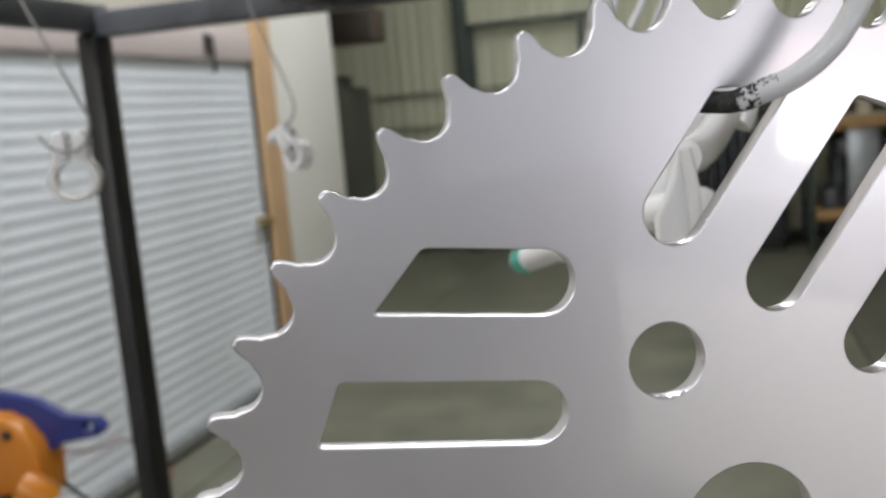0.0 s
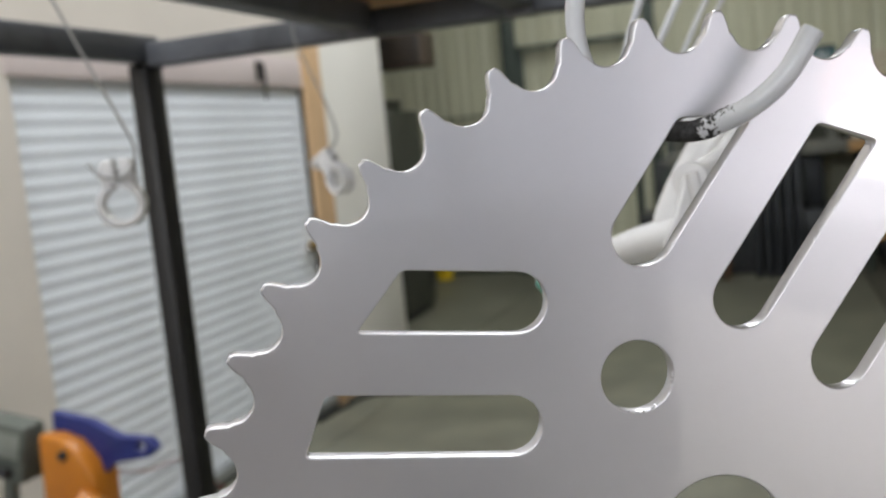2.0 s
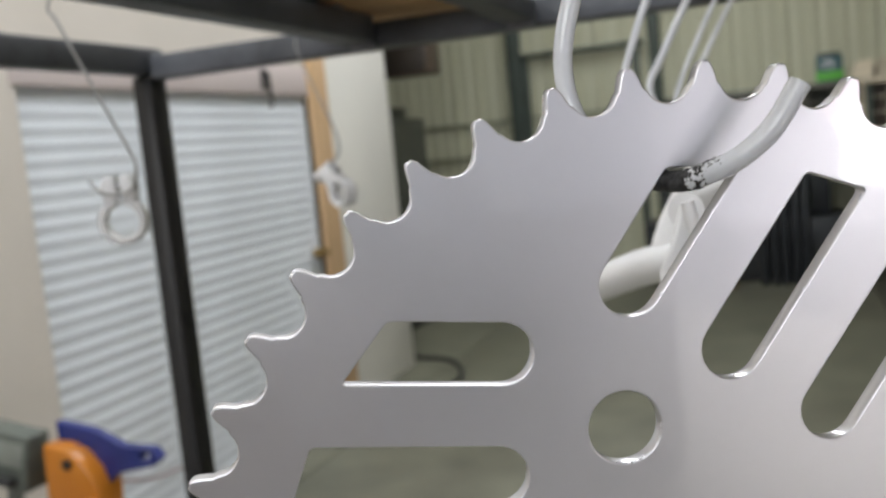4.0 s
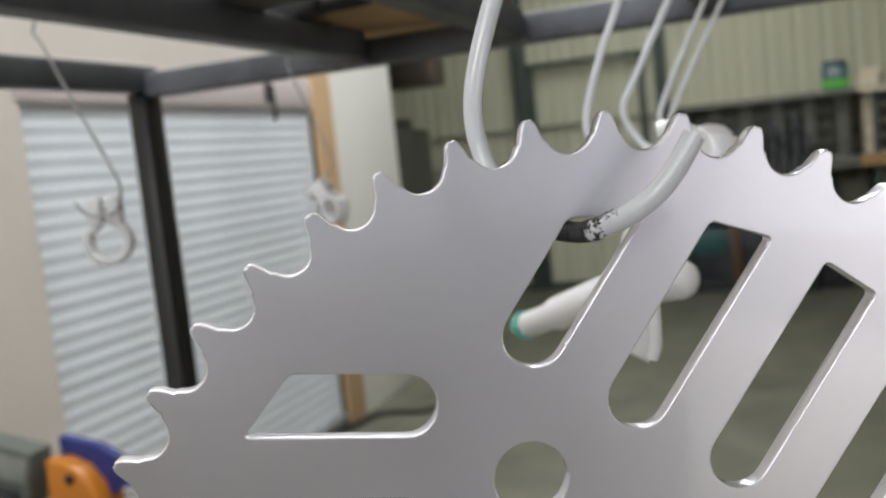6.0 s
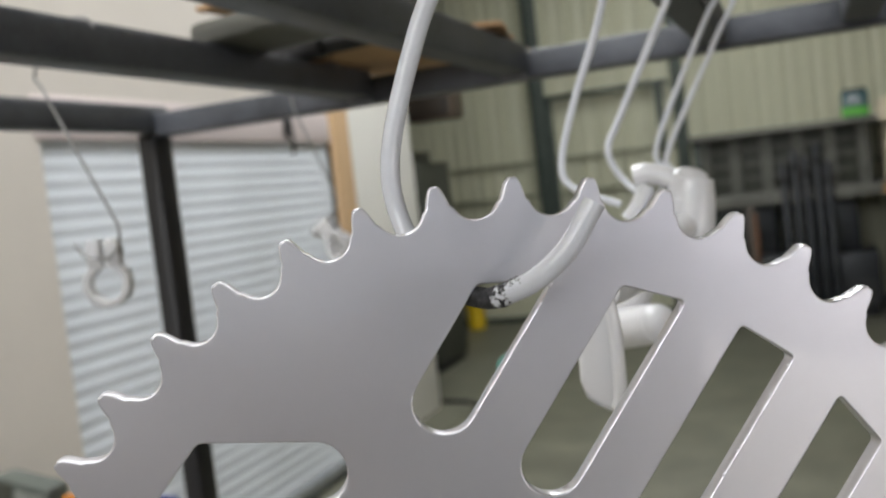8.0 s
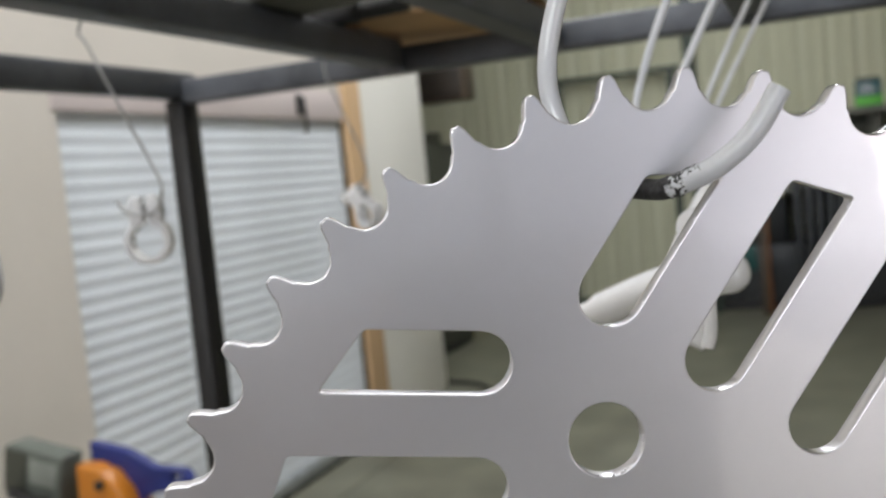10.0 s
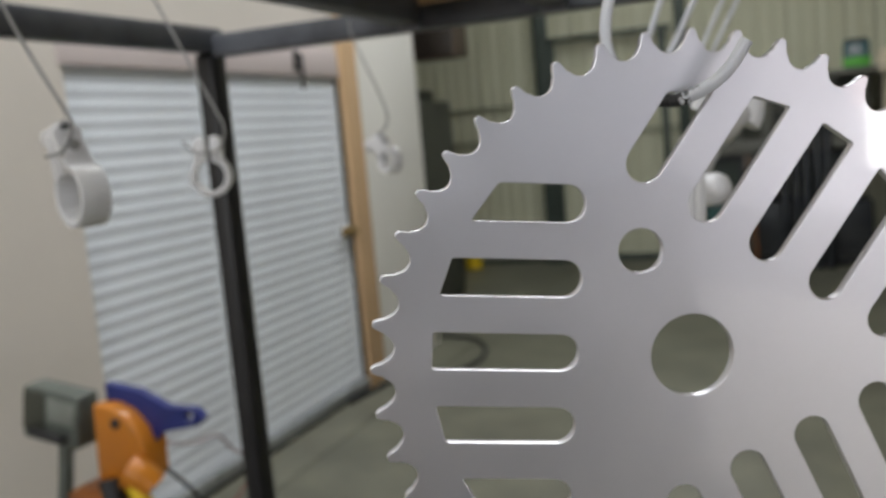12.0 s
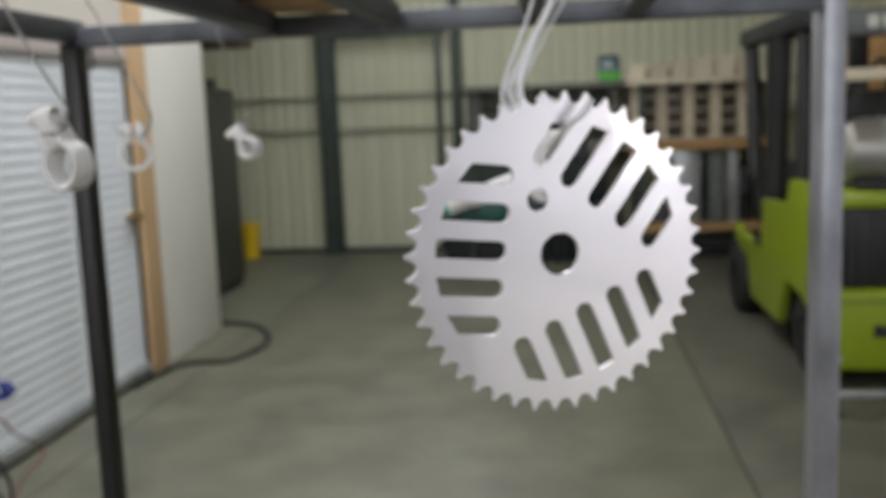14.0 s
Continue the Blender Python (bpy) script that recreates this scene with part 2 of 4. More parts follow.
def rounded_path(points, steps=8):
    """A Catmull-Rom line through the points."""
    p = [Vector(q) for q in points]
    p = [2 * p[0] - p[1]] + p + [2 * p[-1] - p[-2]]
    out = []
    for a, b, c, d in zip(p, p[1:], p[2:], p[3:]):
        for i in range(steps):
            t = i / steps
            out.append(0.5 * ((2 * b) + (c - a) * t + (2 * a - 5 * b + 4 * c - d) * t * t + (3 * b - a - 3 * c + d) * t ** 3))
    out.append(p[-2])
    return out


def tube(points, radius, seg=12, steps=8, squash=1.0):
    line = rounded_path(points, steps) if steps > 1 else [Vector(q) for q in points]
    b = bmesh.new()
    rings = []
    up = Vector((0.31, 0.42, 0.85)).normalized()
    for i, q in enumerate(line):
        t = (line[min(i + 1, len(line) - 1)] - line[max(i - 1, 0)]).normalized()
        s = t.cross(up)
        s = s.normalized() if s.length > 1e-4 else t.orthogonal().normalized()
        u = s.cross(t)
        up = u
        rings.append([b.verts.new(q + radius * (s * math.cos(2 * math.pi * k / seg) + squash * u * math.sin(2 * math.pi * k / seg))) for k in range(seg)])
    for a, c in zip(rings, rings[1:]):
        for k in range(seg):
            b.faces.new((a[k], a[(k + 1) % seg], c[(k + 1) % seg], c[k]))
    b.faces.new(rings[0])
    b.faces.new(rings[-1][::-1])
    return b


def prism(outline, depth, r=0.0, holes=()):
    """A plate from 2D outlines (x, y), from z = -depth to 0, with rounded rims."""
    cu = bpy.data.curves.new("plate", 'CURVE')
    cu.dimensions, cu.fill_mode = '2D', 'BOTH'
    cu.extrude, cu.bevel_depth, cu.bevel_resolution, cu.offset = depth / 2 - r, r, 2, -r
    for line in (outline, *holes):
        s = cu.splines.new('POLY')
        s.points.add(len(line) - 1)
        for p, q in zip(s.points, line):
            p.co = (q[0], q[1], 0, 1)
        s.use_cyclic_u = True
    ob = bpy.data.objects.new("plate", cu)
    scene.collection.objects.link(ob)
    dg = bpy.context.evaluated_depsgraph_get()
    me = bpy.data.meshes.new_from_object(ob.evaluated_get(dg))
    b = bmesh.new()
    b.from_mesh(me)
    bpy.data.objects.remove(ob)
    bpy.data.curves.remove(cu)
    bpy.data.meshes.remove(me)
    bmesh.ops.remove_doubles(b, verts=b.verts[:], dist=1e-6)
    bmesh.ops.translate(b, vec=(0, 0, -depth / 2), verts=b.verts)
    return b


# ---- the large structure ----
WX, BACK, EAST, SOUTH, ROOF = -2.33, 9.7, 5.0, -5.0, 4.2


def setting(name, bm, mat, label, category):
    return tagged(put(name, bm, mat), label, category, kind="structure")


floor = setting("floor", box(-6.0, 12, -9, BACK + 0.2, -0.3, -0.03, 0), M_JOINT, "worn grey-green concrete workshop floor with saw-cut joints", "floor")
# slabs between the joints
for x0, x1 in ((-6.0, -2.075), (-2.067, 0.688), (0.696, 4.0), (4.008, 12)):
    for y0, y1 in ((-9, -0.708), (-0.7, 3.0), (3.008, BACK)):
        if x0 > 0 and y1 < 0:
            continue
        part("floor_slab", box(x0, x1, y0, y1, -0.03, 0.0, 0.003), M_OILY if x0 > 0 and y0 > 0 else M_CONCRETE, floor)
part("floor_slab", box(0.696, 2.05, -9, -0.708, -0.03, 0.0, 0.003), M_CONCRETE, floor)
# unseen pale slab, added as a bright floor for the chainring to reflect
part("floor_slab", box(2.058, 12, -9, -0.708, -0.03, 0.0, 0.003), M_BOUNCE, floor, "unseen pale concrete slab added to brighten the chainring reflection")
ceiling = setting("ceiling", box(-6.0, EAST, SOUTH, BACK, ROOF, ROOF + 0.1, 0), M_CEIL, "pale insulated workshop roof lining", "ceiling")

# west wall, with the roller door's opening
D0, D1, DH = 2.9, 4.99, 1.91
w = box(WX - 0.12, WX, SOUTH, D0, 0, ROOF, 0)
merge(w, box(WX - 0.12, WX, D0, D1, DH, ROOF, 0))
setting("wall_west", w, M_WALL, "beige wall board round the roller door", "wall")
setting("wall_west_end", box(WX - 0.12, WX, 5.22, 6.13, 0, ROOF, 0.004), M_PANEL, "smooth white partition panel beside the roller door", "wall")
setting("wall_recess", box(-6.1, WX - 0.12, 4.2, 4.3, 0, ROOF, 0), M_WALL, "beige wall closing the recess behind the partition", "wall")
setting("wall_far_west", box(-6.1, -6.0, 4.2, BACK, 0, ROOF, 0), M_CLAD, "cream metal wall cladding", "wall")
jamb = setting("trim", box(WX - 0.12, WX + 0.02, 5.0, 5.105, 0, 2.6, 0.004), M_PINE, "pale pine stud at the edge of the roller door", "door jamb")
part("stud", box(WX - 0.12, WX + 0.012, 5.107, 5.217, 0, 2.6, 0.004), M_PINE, jamb)

# roller door
door = tagged(new("door_1"), "closed white corrugated steel roller door", "roller door", kind="structure")
door.location = (WX - 0.02, 0, 0)
SL = 0.056
prof = [(0.0016 * (1 - math.cos(2 * math.pi * i / 10)), SL * i / 10) for i in range(11)]
b = bmesh.new()
ra = [b.verts.new((x, D0 - 0.02, z)) for x, z in prof]
rb = [b.verts.new((x, D1 - 0.012, z)) for x, z in prof]
for i in range(len(prof) - 1):
    b.faces.new((ra[i], rb[i], rb[i + 1], ra[i + 1]))
ba = [b.verts.new((-0.004, q.co.y, q.co.z)) for q in (ra[0], ra[-1], rb[0], rb[-1])]
b.faces.new((ba[0], ba[1], ba[3], ba[2]))
slat = put("slat", b, M_DOOR, door)
slat.location = (0, 0, 0.075)
for i in range(1, 30):
    s = new("slat", slat.data)
    s.parent, s.location = door, (0, 0, 0.075 + i * SL)
part("bottom_bar", box(0.0, 0.035, D0 - 0.02, D1, 0.022, 0.075, 0.006), M_GALV, door, "galvanised bottom bar")
part("rubber_seal", box(0.004, 0.03, D0 - 0.02, D1, 0.0, 0.022, 0.004), M_RUBBER, door, "black rubber floor seal")
part("hood", box(-0.05, 0.03, D0 - 0.02, D1, 0.075 + 30 * SL, DH, 0.01), M_HOOD, door, "pinkish grey flat hood")
part("side_guide", box(0.0045, 0.016, D1 - 0.016, D1 + 0.006, 0.02, 0.075 + 30 * SL, 0.003), M_RUBBER, door, "black side guide")
hk = part("hood_bracket", box(0.0305, 0.038, 4.50, 4.55, 1.78, 1.88, 0.003), M_BLACK, door, "small black bracket")
part("pull_hook", tube([(0.038, 4.525, 1.86), (0.060, 4.525, 1.85), (0.062, 4.525, 1.76), (0.060, 4.53, 1.71), (0.045, 4.54, 1.70)], 0.008, 8, 4), M_BLACK, hk)
latch = part("latch", box(0.016, 0.05, 4.86, 4.97, 0.895, 0.945, 0.008), M_BRASS, door, "tarnished brass slide latch")
part("knob", lathe([(0, 0.0), (0.012, 0.0), (0.012, 0.02), (0.02, 0.024), (0.021, 0.036), (0.012, 0.044), (0, 0.044)], 16,
                   Matrix.Translation((0.05, 4.9, 0.92)) @ pose(0, 0, 0, 0, 90, 0)), M_BRASS, latch)

# back wall with ribbed cladding
north = setting("wall_north", box(-6.1, EAST + 0.1, BACK + 0.012, BACK + 0.15, 0, ROOF, 0), M_CLAD, "cream ribbed metal wall cladding", "wall")
PW = 0.245
b = bmesh.new()
pts = [(0, 0), (0.02, -0.022), (0.05, -0.022), (0.07, 0), (0.13, 0), (0.137, -0.004), (0.148, -0.004), (0.155, 0), (PW, 0)]
lo = [b.verts.new((x, y, 0.02)) for x, y in pts]
hi = [b.verts.new((x, y, ROOF)) for x, y in pts]
for i in range(len(pts) - 1):
    b.faces.new((lo[i], lo[i + 1], hi[i + 1], hi[i]))
panel = put("cladding_panel", b, M_CLAD, north)
panel.location = (-6.0, BACK, 0)
for i in range(1, 45):
    p = new("cladding_panel", panel.data)
    p.parent, p.location = north, (-6.0 + i * PW, BACK, 0)
# girts coloured darker than the cladding for their shadow lines
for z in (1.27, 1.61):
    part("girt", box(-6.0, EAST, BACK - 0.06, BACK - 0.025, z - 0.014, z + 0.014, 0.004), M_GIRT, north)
part("base_angle", box(-6.0, EAST, BACK - 0.05, BACK - 0.024, 0.0, 0.05, 0.003), M_GREEN, north, "dark base angle")


def column(name, x, wdt, z1, label, dep=0.12):
    t = tagged(new(name), label, "steel column", kind="structure")
    t.location = (x, BACK - 0.065 - dep / 2, 0)
    part("flange", box(-wdt / 2, wdt / 2, -dep / 2, -dep / 2 + 0.012, 0, z1, 0.002), M_GREEN, t)
    part("flange", box(-wdt / 2, wdt / 2, dep / 2 - 0.012, dep / 2, 0, z1, 0.002), M_GREEN, t)
    part("web", box(-0.006, 0.006, -dep / 2 + 0.012, dep / 2 - 0.012, 0, z1, 0), M_GREEN, t)
    part("base_plate", box(-wdt * 0.7, wdt * 0.7, -dep * 0.7, dep * 0.6, 0, 0.015, 0.002), M_GREEN, t)
    return t


column("column_1", -2.36, 0.12, ROOF, "dark green steel wall column")
column("column_2", -1.0, 0.1, ROOF, "dark green steel wall column beside the framed opening")
fr = tagged(new("door_frame"), "dark green steel frame of a shut wall opening", "door frame", kind="structure")
part("jamb", box(-2.295, -2.235, BACK - 0.14, BACK - 0.07, 0, 2.19, 0.004), M_GREEN, fr)
part("jamb", box(-1.215, -1.155, BACK - 0.14, BACK - 0.07, 0, 2.19, 0.004), M_GREEN, fr)
part("head", box(-2.295, -1.10, BACK - 0.15, BACK - 0.07, 2.19, 2.235, 0.004), M_GREEN, fr)
part("sill", box(-2.235, -1.215, BACK - 0.12, BACK - 0.07, 0.0, 0.04, 0.004), M_GREEN, fr)

# east and south walls, unseen, with their openings
w = box(EAST, EAST + 0.15, -4.9, -1.5, 2.3, ROOF, 0)
merge(w, box(EAST, EAST + 0.15, -1.5, 4.6, 0, ROOF, 0))
merge(w, box(EAST, EAST + 0.15, 4.6, BACK, 0, ROOF, 0))
setting("wall_east", w, M_WALL, "beige wall with an open bay", "wall")
# this unseen wall is blue-grey to cool what the chainring mirrors
w = box(-2.45, EAST, SOUTH - 0.15, SOUTH, 0, 2.5, 0)
setting("wall_south", w, M_COOL, "unseen south wall, blue-grey to tint the chainring reflection", "wall")
setting("wall_recess_side", box(-2.45, -2.33, SOUTH - 0.15, SOUTH - 0.001, 2.5, ROOF, 0), M_WALL, "beige wall corner", "wall")
# low walls added behind the camera to darken the chainring's reflection
setting("reflection_blocker", box(-2.33, 1.15, -2.2, -2.08, 0, 1.02, 0.004), M_BLOCKER, "unseen low brown blocker darkening the chainring reflection", "wall")
setting("reflection_blocker_end", box(1.152, 2.45, -2.2, -2.08, 0, 1.12, 0.004), M_CABINET, "unseen low dark olive end of the reflection blocker", "wall")
# unseen glowing surfaces outside the bay, added for the chainring's reflections
tagged(put("backdrop", box(9.0, 9.05, -16, 6, 0.0, 3.2, 0), M_OUTGLOW), "unseen pale glowing backdrop added outside the open bay", "backdrop", kind="structure")


def soft_patch(x, y0, y1, z0, z1, wob, seed):
    """A flat far patch with rounded corners and an uneven outline."""
    b = bmesh.new()
    line = []
    for i in range(120):
        a = 2 * math.pi * i / 120
        c, s = math.cos(a), math.sin(a)
        k = 1 + wob * (math.sin(5 * a + seed) + 0.7 * math.sin(11 * a + 2 * seed) + 0.5 * math.sin(23 * a + 3 * seed))
        line.append(b.verts.new((x, (y0 + y1) / 2 + (y1 - y0) / 2 * k * math.copysign(abs(c) ** 0.4, c), (z0 + z1) / 2 + (z1 - z0) / 2 * k * math.copysign(abs(s) ** 0.4, s))))
    b.faces.new(line)
    return b


tagged(put("backdrop", soft_patch(7.0, -4.82, -3.05, 0.66, 1.32, 0.035, 1.0), M_OUT), "unseen white glowing patch added for the chainring highlight", "backdrop", kind="structure")
tagged(put("backdrop", soft_patch(7.1, -5.0, -2.9, 1.20, 1.75, 0.05, 2.3), M_OUTPINK), "unseen pink glowing patch added above the white one", "backdrop", kind="structure")


# ---- the hanging rack ----
rack = thing("hanging_rack", "welded dark grey square-tube steel hanging rack", "rack")


def bar(name, x0, x1, y0, y1, z0, z1, mat=M_STEEL, label=""):
    b = box(x0, x1, y0, y1, z0, z1, 0.004)
    return part(name, b, mat, rack, label)


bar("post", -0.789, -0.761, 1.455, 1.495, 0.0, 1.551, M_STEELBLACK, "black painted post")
bar("post", 0.388, 0.420, 1.46, 1.535, 0.0, 1.66, M_STEELLIT, "post in a lighter grey for its lit face")
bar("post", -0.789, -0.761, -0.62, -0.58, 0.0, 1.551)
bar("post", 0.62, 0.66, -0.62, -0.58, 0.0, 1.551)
bar("side_rail", -0.789, -0.761, -0.62, 1.495, 1.552, 1.588)
bar("back_rail", -0.760, 0.387, 1.457, 1.493, 1.545, 1.577)
bar("front_rail", -0.763, 0.66, -0.62, -0.58, 1.552, 1.588)
for x in (-0.447, -0.25, -0.030, 0.115):
    bar("cross_bar", x - 0.017, x + 0.017, -0.578, 1.455, 1.551, 1.584)
for x in (-0.447, -0.25):
    b = bmesh.new()
    merge(b, tube([(x - 0.016, 1.452, 1.548), (x, 1.453, 1.5475), (x + 0.016, 1.452, 1.548)], 0.0025, 6, 2))
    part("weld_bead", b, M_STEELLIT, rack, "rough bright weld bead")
for x in (-0.775, 0.404):
    part("foot_plate", box(x - 0.04, x + 0.04, 1.43, 1.56, 0.0, 0.008, 0.002), M_STEEL, rack)


# ---- the chainring ----
C = Vector((-0.0001, 0.5471, 1.3356))
AX = Vector((0.9078, 0.4150, -0.0608)).normalized()
AN = Vector((0.4154, -0.9096, -0.0052)).normalized()
AY = AN.cross(AX).normalized()
AX = AY.cross(AN).normalized()
RINGM = Matrix.Translation(C) @ Matrix((AX, AY, AN)).transposed().to_4x4()
TEETH, TIP, ROOT, SEAT = 44, 0.0937, 0.0872, 0.0040


def ring_outline():
    line = []
    step = 2 * math.pi / TEETH
    half = [(ROOT + SEAT * (1 - math.cos(a)), SEAT * math.sin(a)) for a in [radians(q) for q in (8, 20, 32, 44, 56, 66)]]
    half += [(0.0901, 0.00430), (0.0916, 0.00487), (0.0927, 0.00535), (0.09335, 0.00580), (0.09365, 0.00630)]
    cell = [(r, -o) for r, o in reversed(half)] + [(ROOT, 0.0)] + half
    for k in range(TEETH):
        a = math.pi / 2 + step * (k + 0.5) + radians(0.29)
        ca, sa = math.cos(a), math.sin(a)
        line += [(r * ca - o * sa, r * sa + o * ca) for r, o in cell]
        at = a + step / 2
        line.append((TIP * math.cos(at), TIP * math.sin(at)))
    return line


def circle(x, y, r, n=48):
    return [(x + r * math.cos(2 * math.pi * i / n), y + r * math.sin(2 * math.pi * i / n)) for i in range(n)]


def slot_outline(turn, off, wdt=0.01084, inner=0.0337, outer=0.0763):
    """A slot along the axis at angle turn: a round inner end, the outer end cut along the rim."""
    h = wdt / 2
    pts = []
    for i in range(13):
        q = math.pi / 2 + math.pi * i / 12
        pts.append((inner + h + h * math.cos(q), off + h * math.sin(q)))
    p0 = (math.sqrt(outer ** 2 - (off - h) ** 2), off - h)
    p1 = (math.sqrt(outer ** 2 - (off + h) ** 2), off + h)
    k = 0.0009
    d = Vector((p1[0] - p0[0], p1[1] - p0[1])).normalized()
    for i in range(5):
        t = i / 4
        a, m, c = Vector((p0[0] - k * 1.2, p0[1])), Vector(p0), Vector(p0) + d * k
        v = a * (1 - t) ** 2 + 2 * m * t * (1 - t) + c * t * t
        pts.append((v.x, v.y))
    for i in range(5):
        t = i / 4
        a, m, c = Vector(p1) - d * k, Vector(p1), Vector((p1[0] - k * 1.2, p1[1]))
        v = a * (1 - t) ** 2 + 2 * m * t * (1 - t) + c * t * t
        pts.append((v.x, v.y))
    ca, sa = math.cos(turn), math.sin(turn)
    return [(x * ca - y * sa, x * sa + y * ca) for x, y in pts]


A0 = radians(176.6)
HA = A0 - math.pi / 3 - radians(0.6)
hx, hy = 0.0348 * math.cos(HA), 0.0348 * math.sin(HA)
holes = [circle(0, 0, 0.0122, 64), circle(hx, hy, 0.00646)]
# the three groups of slots: turn, shift across
GROUPS = ((A0, 0.0), (A0 + 2 * math.pi / 3 - radians(0.5), 0.0), (A0 - 2 * math.pi / 3 - radians(0.1), -0.0006))
for turn, shift in GROUPS:
    for k in range(-2, 3):
        holes.append(slot_outline(turn, k * 0.02163 + shift))
ring = put("chainring", prism(ring_outline(), 0.0034, 0.0003, holes), M_COAT)
for f in ring.data.polygons:
    f.use_smooth = abs(f.normal.z) < 0.97
ring.matrix_world = RINGM
tagged(ring, "powder-coated silver-white steel chainring with slots, hung on a hook", "chainring")


# runs and beads of coating along some of the edges
def coating_runs(line, n, seed):
    rng = random.Random(seed)
    b = bmesh.new()
    for i in range(n):
        u = rng.random() * (len(line) - 1)
        k = int(u)
        p = Vector(line[k]).lerp(Vector(line[k + 1]), u - k)
        r = 0.00010 + 0.00022 * rng.random() ** 4
        f = bmesh.new()
        bmesh.ops.create_icosphere(f, subdivisions=1, radius=r)
        merge(b, f, Matrix.Translation((p.x, p.y, -0.0006 * rng.random() + 0.00005)) @ Matrix.Diagonal((1, 1 + rng.random(), 0.8, 1)))
    return part("coating_run", b, M_COAT, ring, "small beads of thick coating")


coating_runs([(hx + 0.0064 * math.cos(radians(a)), hy + 0.0064 * math.sin(radians(a)), 0) for a in range(-110, 11, 10)], 30, 4)
for k in range(-2, 3):
    o = slot_outline(GROUPS[2][0], k * 0.02163 + GROUPS[2][1])
    coating_runs([(x, y, 0) for x, y in o[12:14]], 12, 10 + k)


def on_ring(x, y, z):
    return RINGM @ Vector((x / 1000, y / 1000, z / 1000))


def hook(label, lines, mats, radius):
    t = thing("wire_hook", label, "hook", "hanging hooks")
    for nm, line, mt in zip(("shank", "bend", "tip"), lines, mats):
        part(nm, tube(line, radius, 14, 10), mt, t)
    return t


def over_bar(x, y, r=0.002):
    """The wire's start: over the cross bar from its far side."""
    return [(-0.052, y, 1.577), (-0.046, y, 1.5855 + r), (-0.016, y, 1.5865 + r), (0.0 + r, y, 1.578), (x, y, 1.552)]


shank = over_bar(0.014, 0.561) + [(0.0065, 0.561, 1.515), (-0.0015, 0.560, 1.481), (-0.0135, 0.559, 1.457), (-0.0205, 0.557, 1.436), on_ring(-19, 86, -17), on_ring(-13, 77, -11)]
bend = [on_ring(-13, 77, -11), on_ring(-9.5, 74.2, -5), on_ring(-6.0, 73.6, 0.5), on_ring(-4.4, 73.95, 2.7)]
tip = [on_ring(-4.4, 73.95, 2.7), on_ring(-3.5, 74.3, 4), on_ring(1.5, 77.2, 8.5), on_ring(6.5, 82, 10.5), on_ring(10.8, 89.0, 11)]
h = hook("white-coated steel wire hook with a scorched bare bend", (shank, bend, tip), (M_WIRE, M_BARE, M_WIRE), 0.00184)
# scorched flakes where the coating ends
b = bmesh.new()
p0, p1, p2 = on_ring(-4.4, 73.95, 2.7), on_ring(-3.5, 74.3, 4), on_ring(1.5, 77.2, 8.5)
for i in range(260):
    u = random.random() ** 2.2
    s = u * 7.5
    c0, ax = (p0.lerp(p1, s / 1.6), p1 - p0) if s < 1.6 else (p1.lerp(p2, (s - 1.6) / 7.4), p2 - p1)
    ax.normalize()
    side = ax.cross(Vector((0, 0, 1))).normalized()
    ang = 2 * math.pi * ((i * 0.618) % 1)
    off = (side * math.cos(ang) + ax.cross(side) * math.sin(ang)) * 0.00182
    f = lathe([(0, 0.00016), (0.00012 + 0.00036 * random.random() ** 2 * (1.15 - u), 0.0), (0, -0.00016)], 6)
    merge(b, f, Matrix.Translation(c0 + off) @ off.to_track_quat('Z', 'Y').to_matrix().to_4x4() @ Matrix.Rotation(random.random() * 3.1, 4, 'Z') @ Matrix.Diagonal((1, 1.9, 1, 1)))
part("scorch", b, M_BARE, h, "black flecked scorch mark")

# ---- the part that hangs behind the chainring ----
hook("white-coated wire hook holding a stem", [over_bar(-0.004, 0.79) + [(-0.023, 0.79, 1.492), (-0.037, 0.79, 1.459), (-0.045, 0.79, 1.434), (-0.041, 0.79, 1.423), (-0.022, 0.79, 1.414)]], [M_WIRE], 0.0017)
hook("white-coated wire hook holding a stem", [over_bar(0.010, 0.9) + [(-0.008, 0.900, 1.512), (-0.037, 0.900, 1.458), (-0.046, 0.900, 1.438), (-0.036, 0.900, 1.419), (-0.020, 0.885, 1.412)]], [M_WIRE], 0.0020)
hook("greyish white empty wire hook hung on the rack bar", [over_bar(0.006, 1.12) + [(-0.009, 1.120, 1.528), (-0.050, 1.120, 1.447), (-0.048, 1.120, 1.427), (-0.034, 1.115, 1.415)]], [M_WIRE], 0.0020)
hook("pinkish white empty wire hook hung on the rack bar", [over_bar(0.012, 1.16) + [(-0.005, 1.160, 1.519), (-0.045, 1.160, 1.446), (-0.049, 1.160, 1.427), (-0.030, 1.155, 1.415)]], [M_WIRE], 0.0020)
stem = thing("handlebar_stem", "freshly coated white handlebar stem hung on wire hooks", "handlebar stem")
part("quill", tube([(-0.030, 0.796, 1.360), (-0.024, 0.797, 1.376), (-0.011, 0.799, 1.398), (0.001, 0.800, 1.413)], 0.0102, 20, 8), M_WHITE, stem)
part("clamp_body", tube([(0.006, 0.800, 1.420), (0.006, 0.799, 1.411), (0.005, 0.798, 1.402), (0.003, 0.797, 1.398)], 0.0095, 20, 6), M_WHITE, stem)
part("clamp_bar", tube([(-0.017, 0.80, 1.425), (-0.010, 0.80, 1.4255), (-0.002, 0.80, 1.422), (0.006, 0.80, 1.418)], 0.0045, 14, 5), M_WHITE, stem)
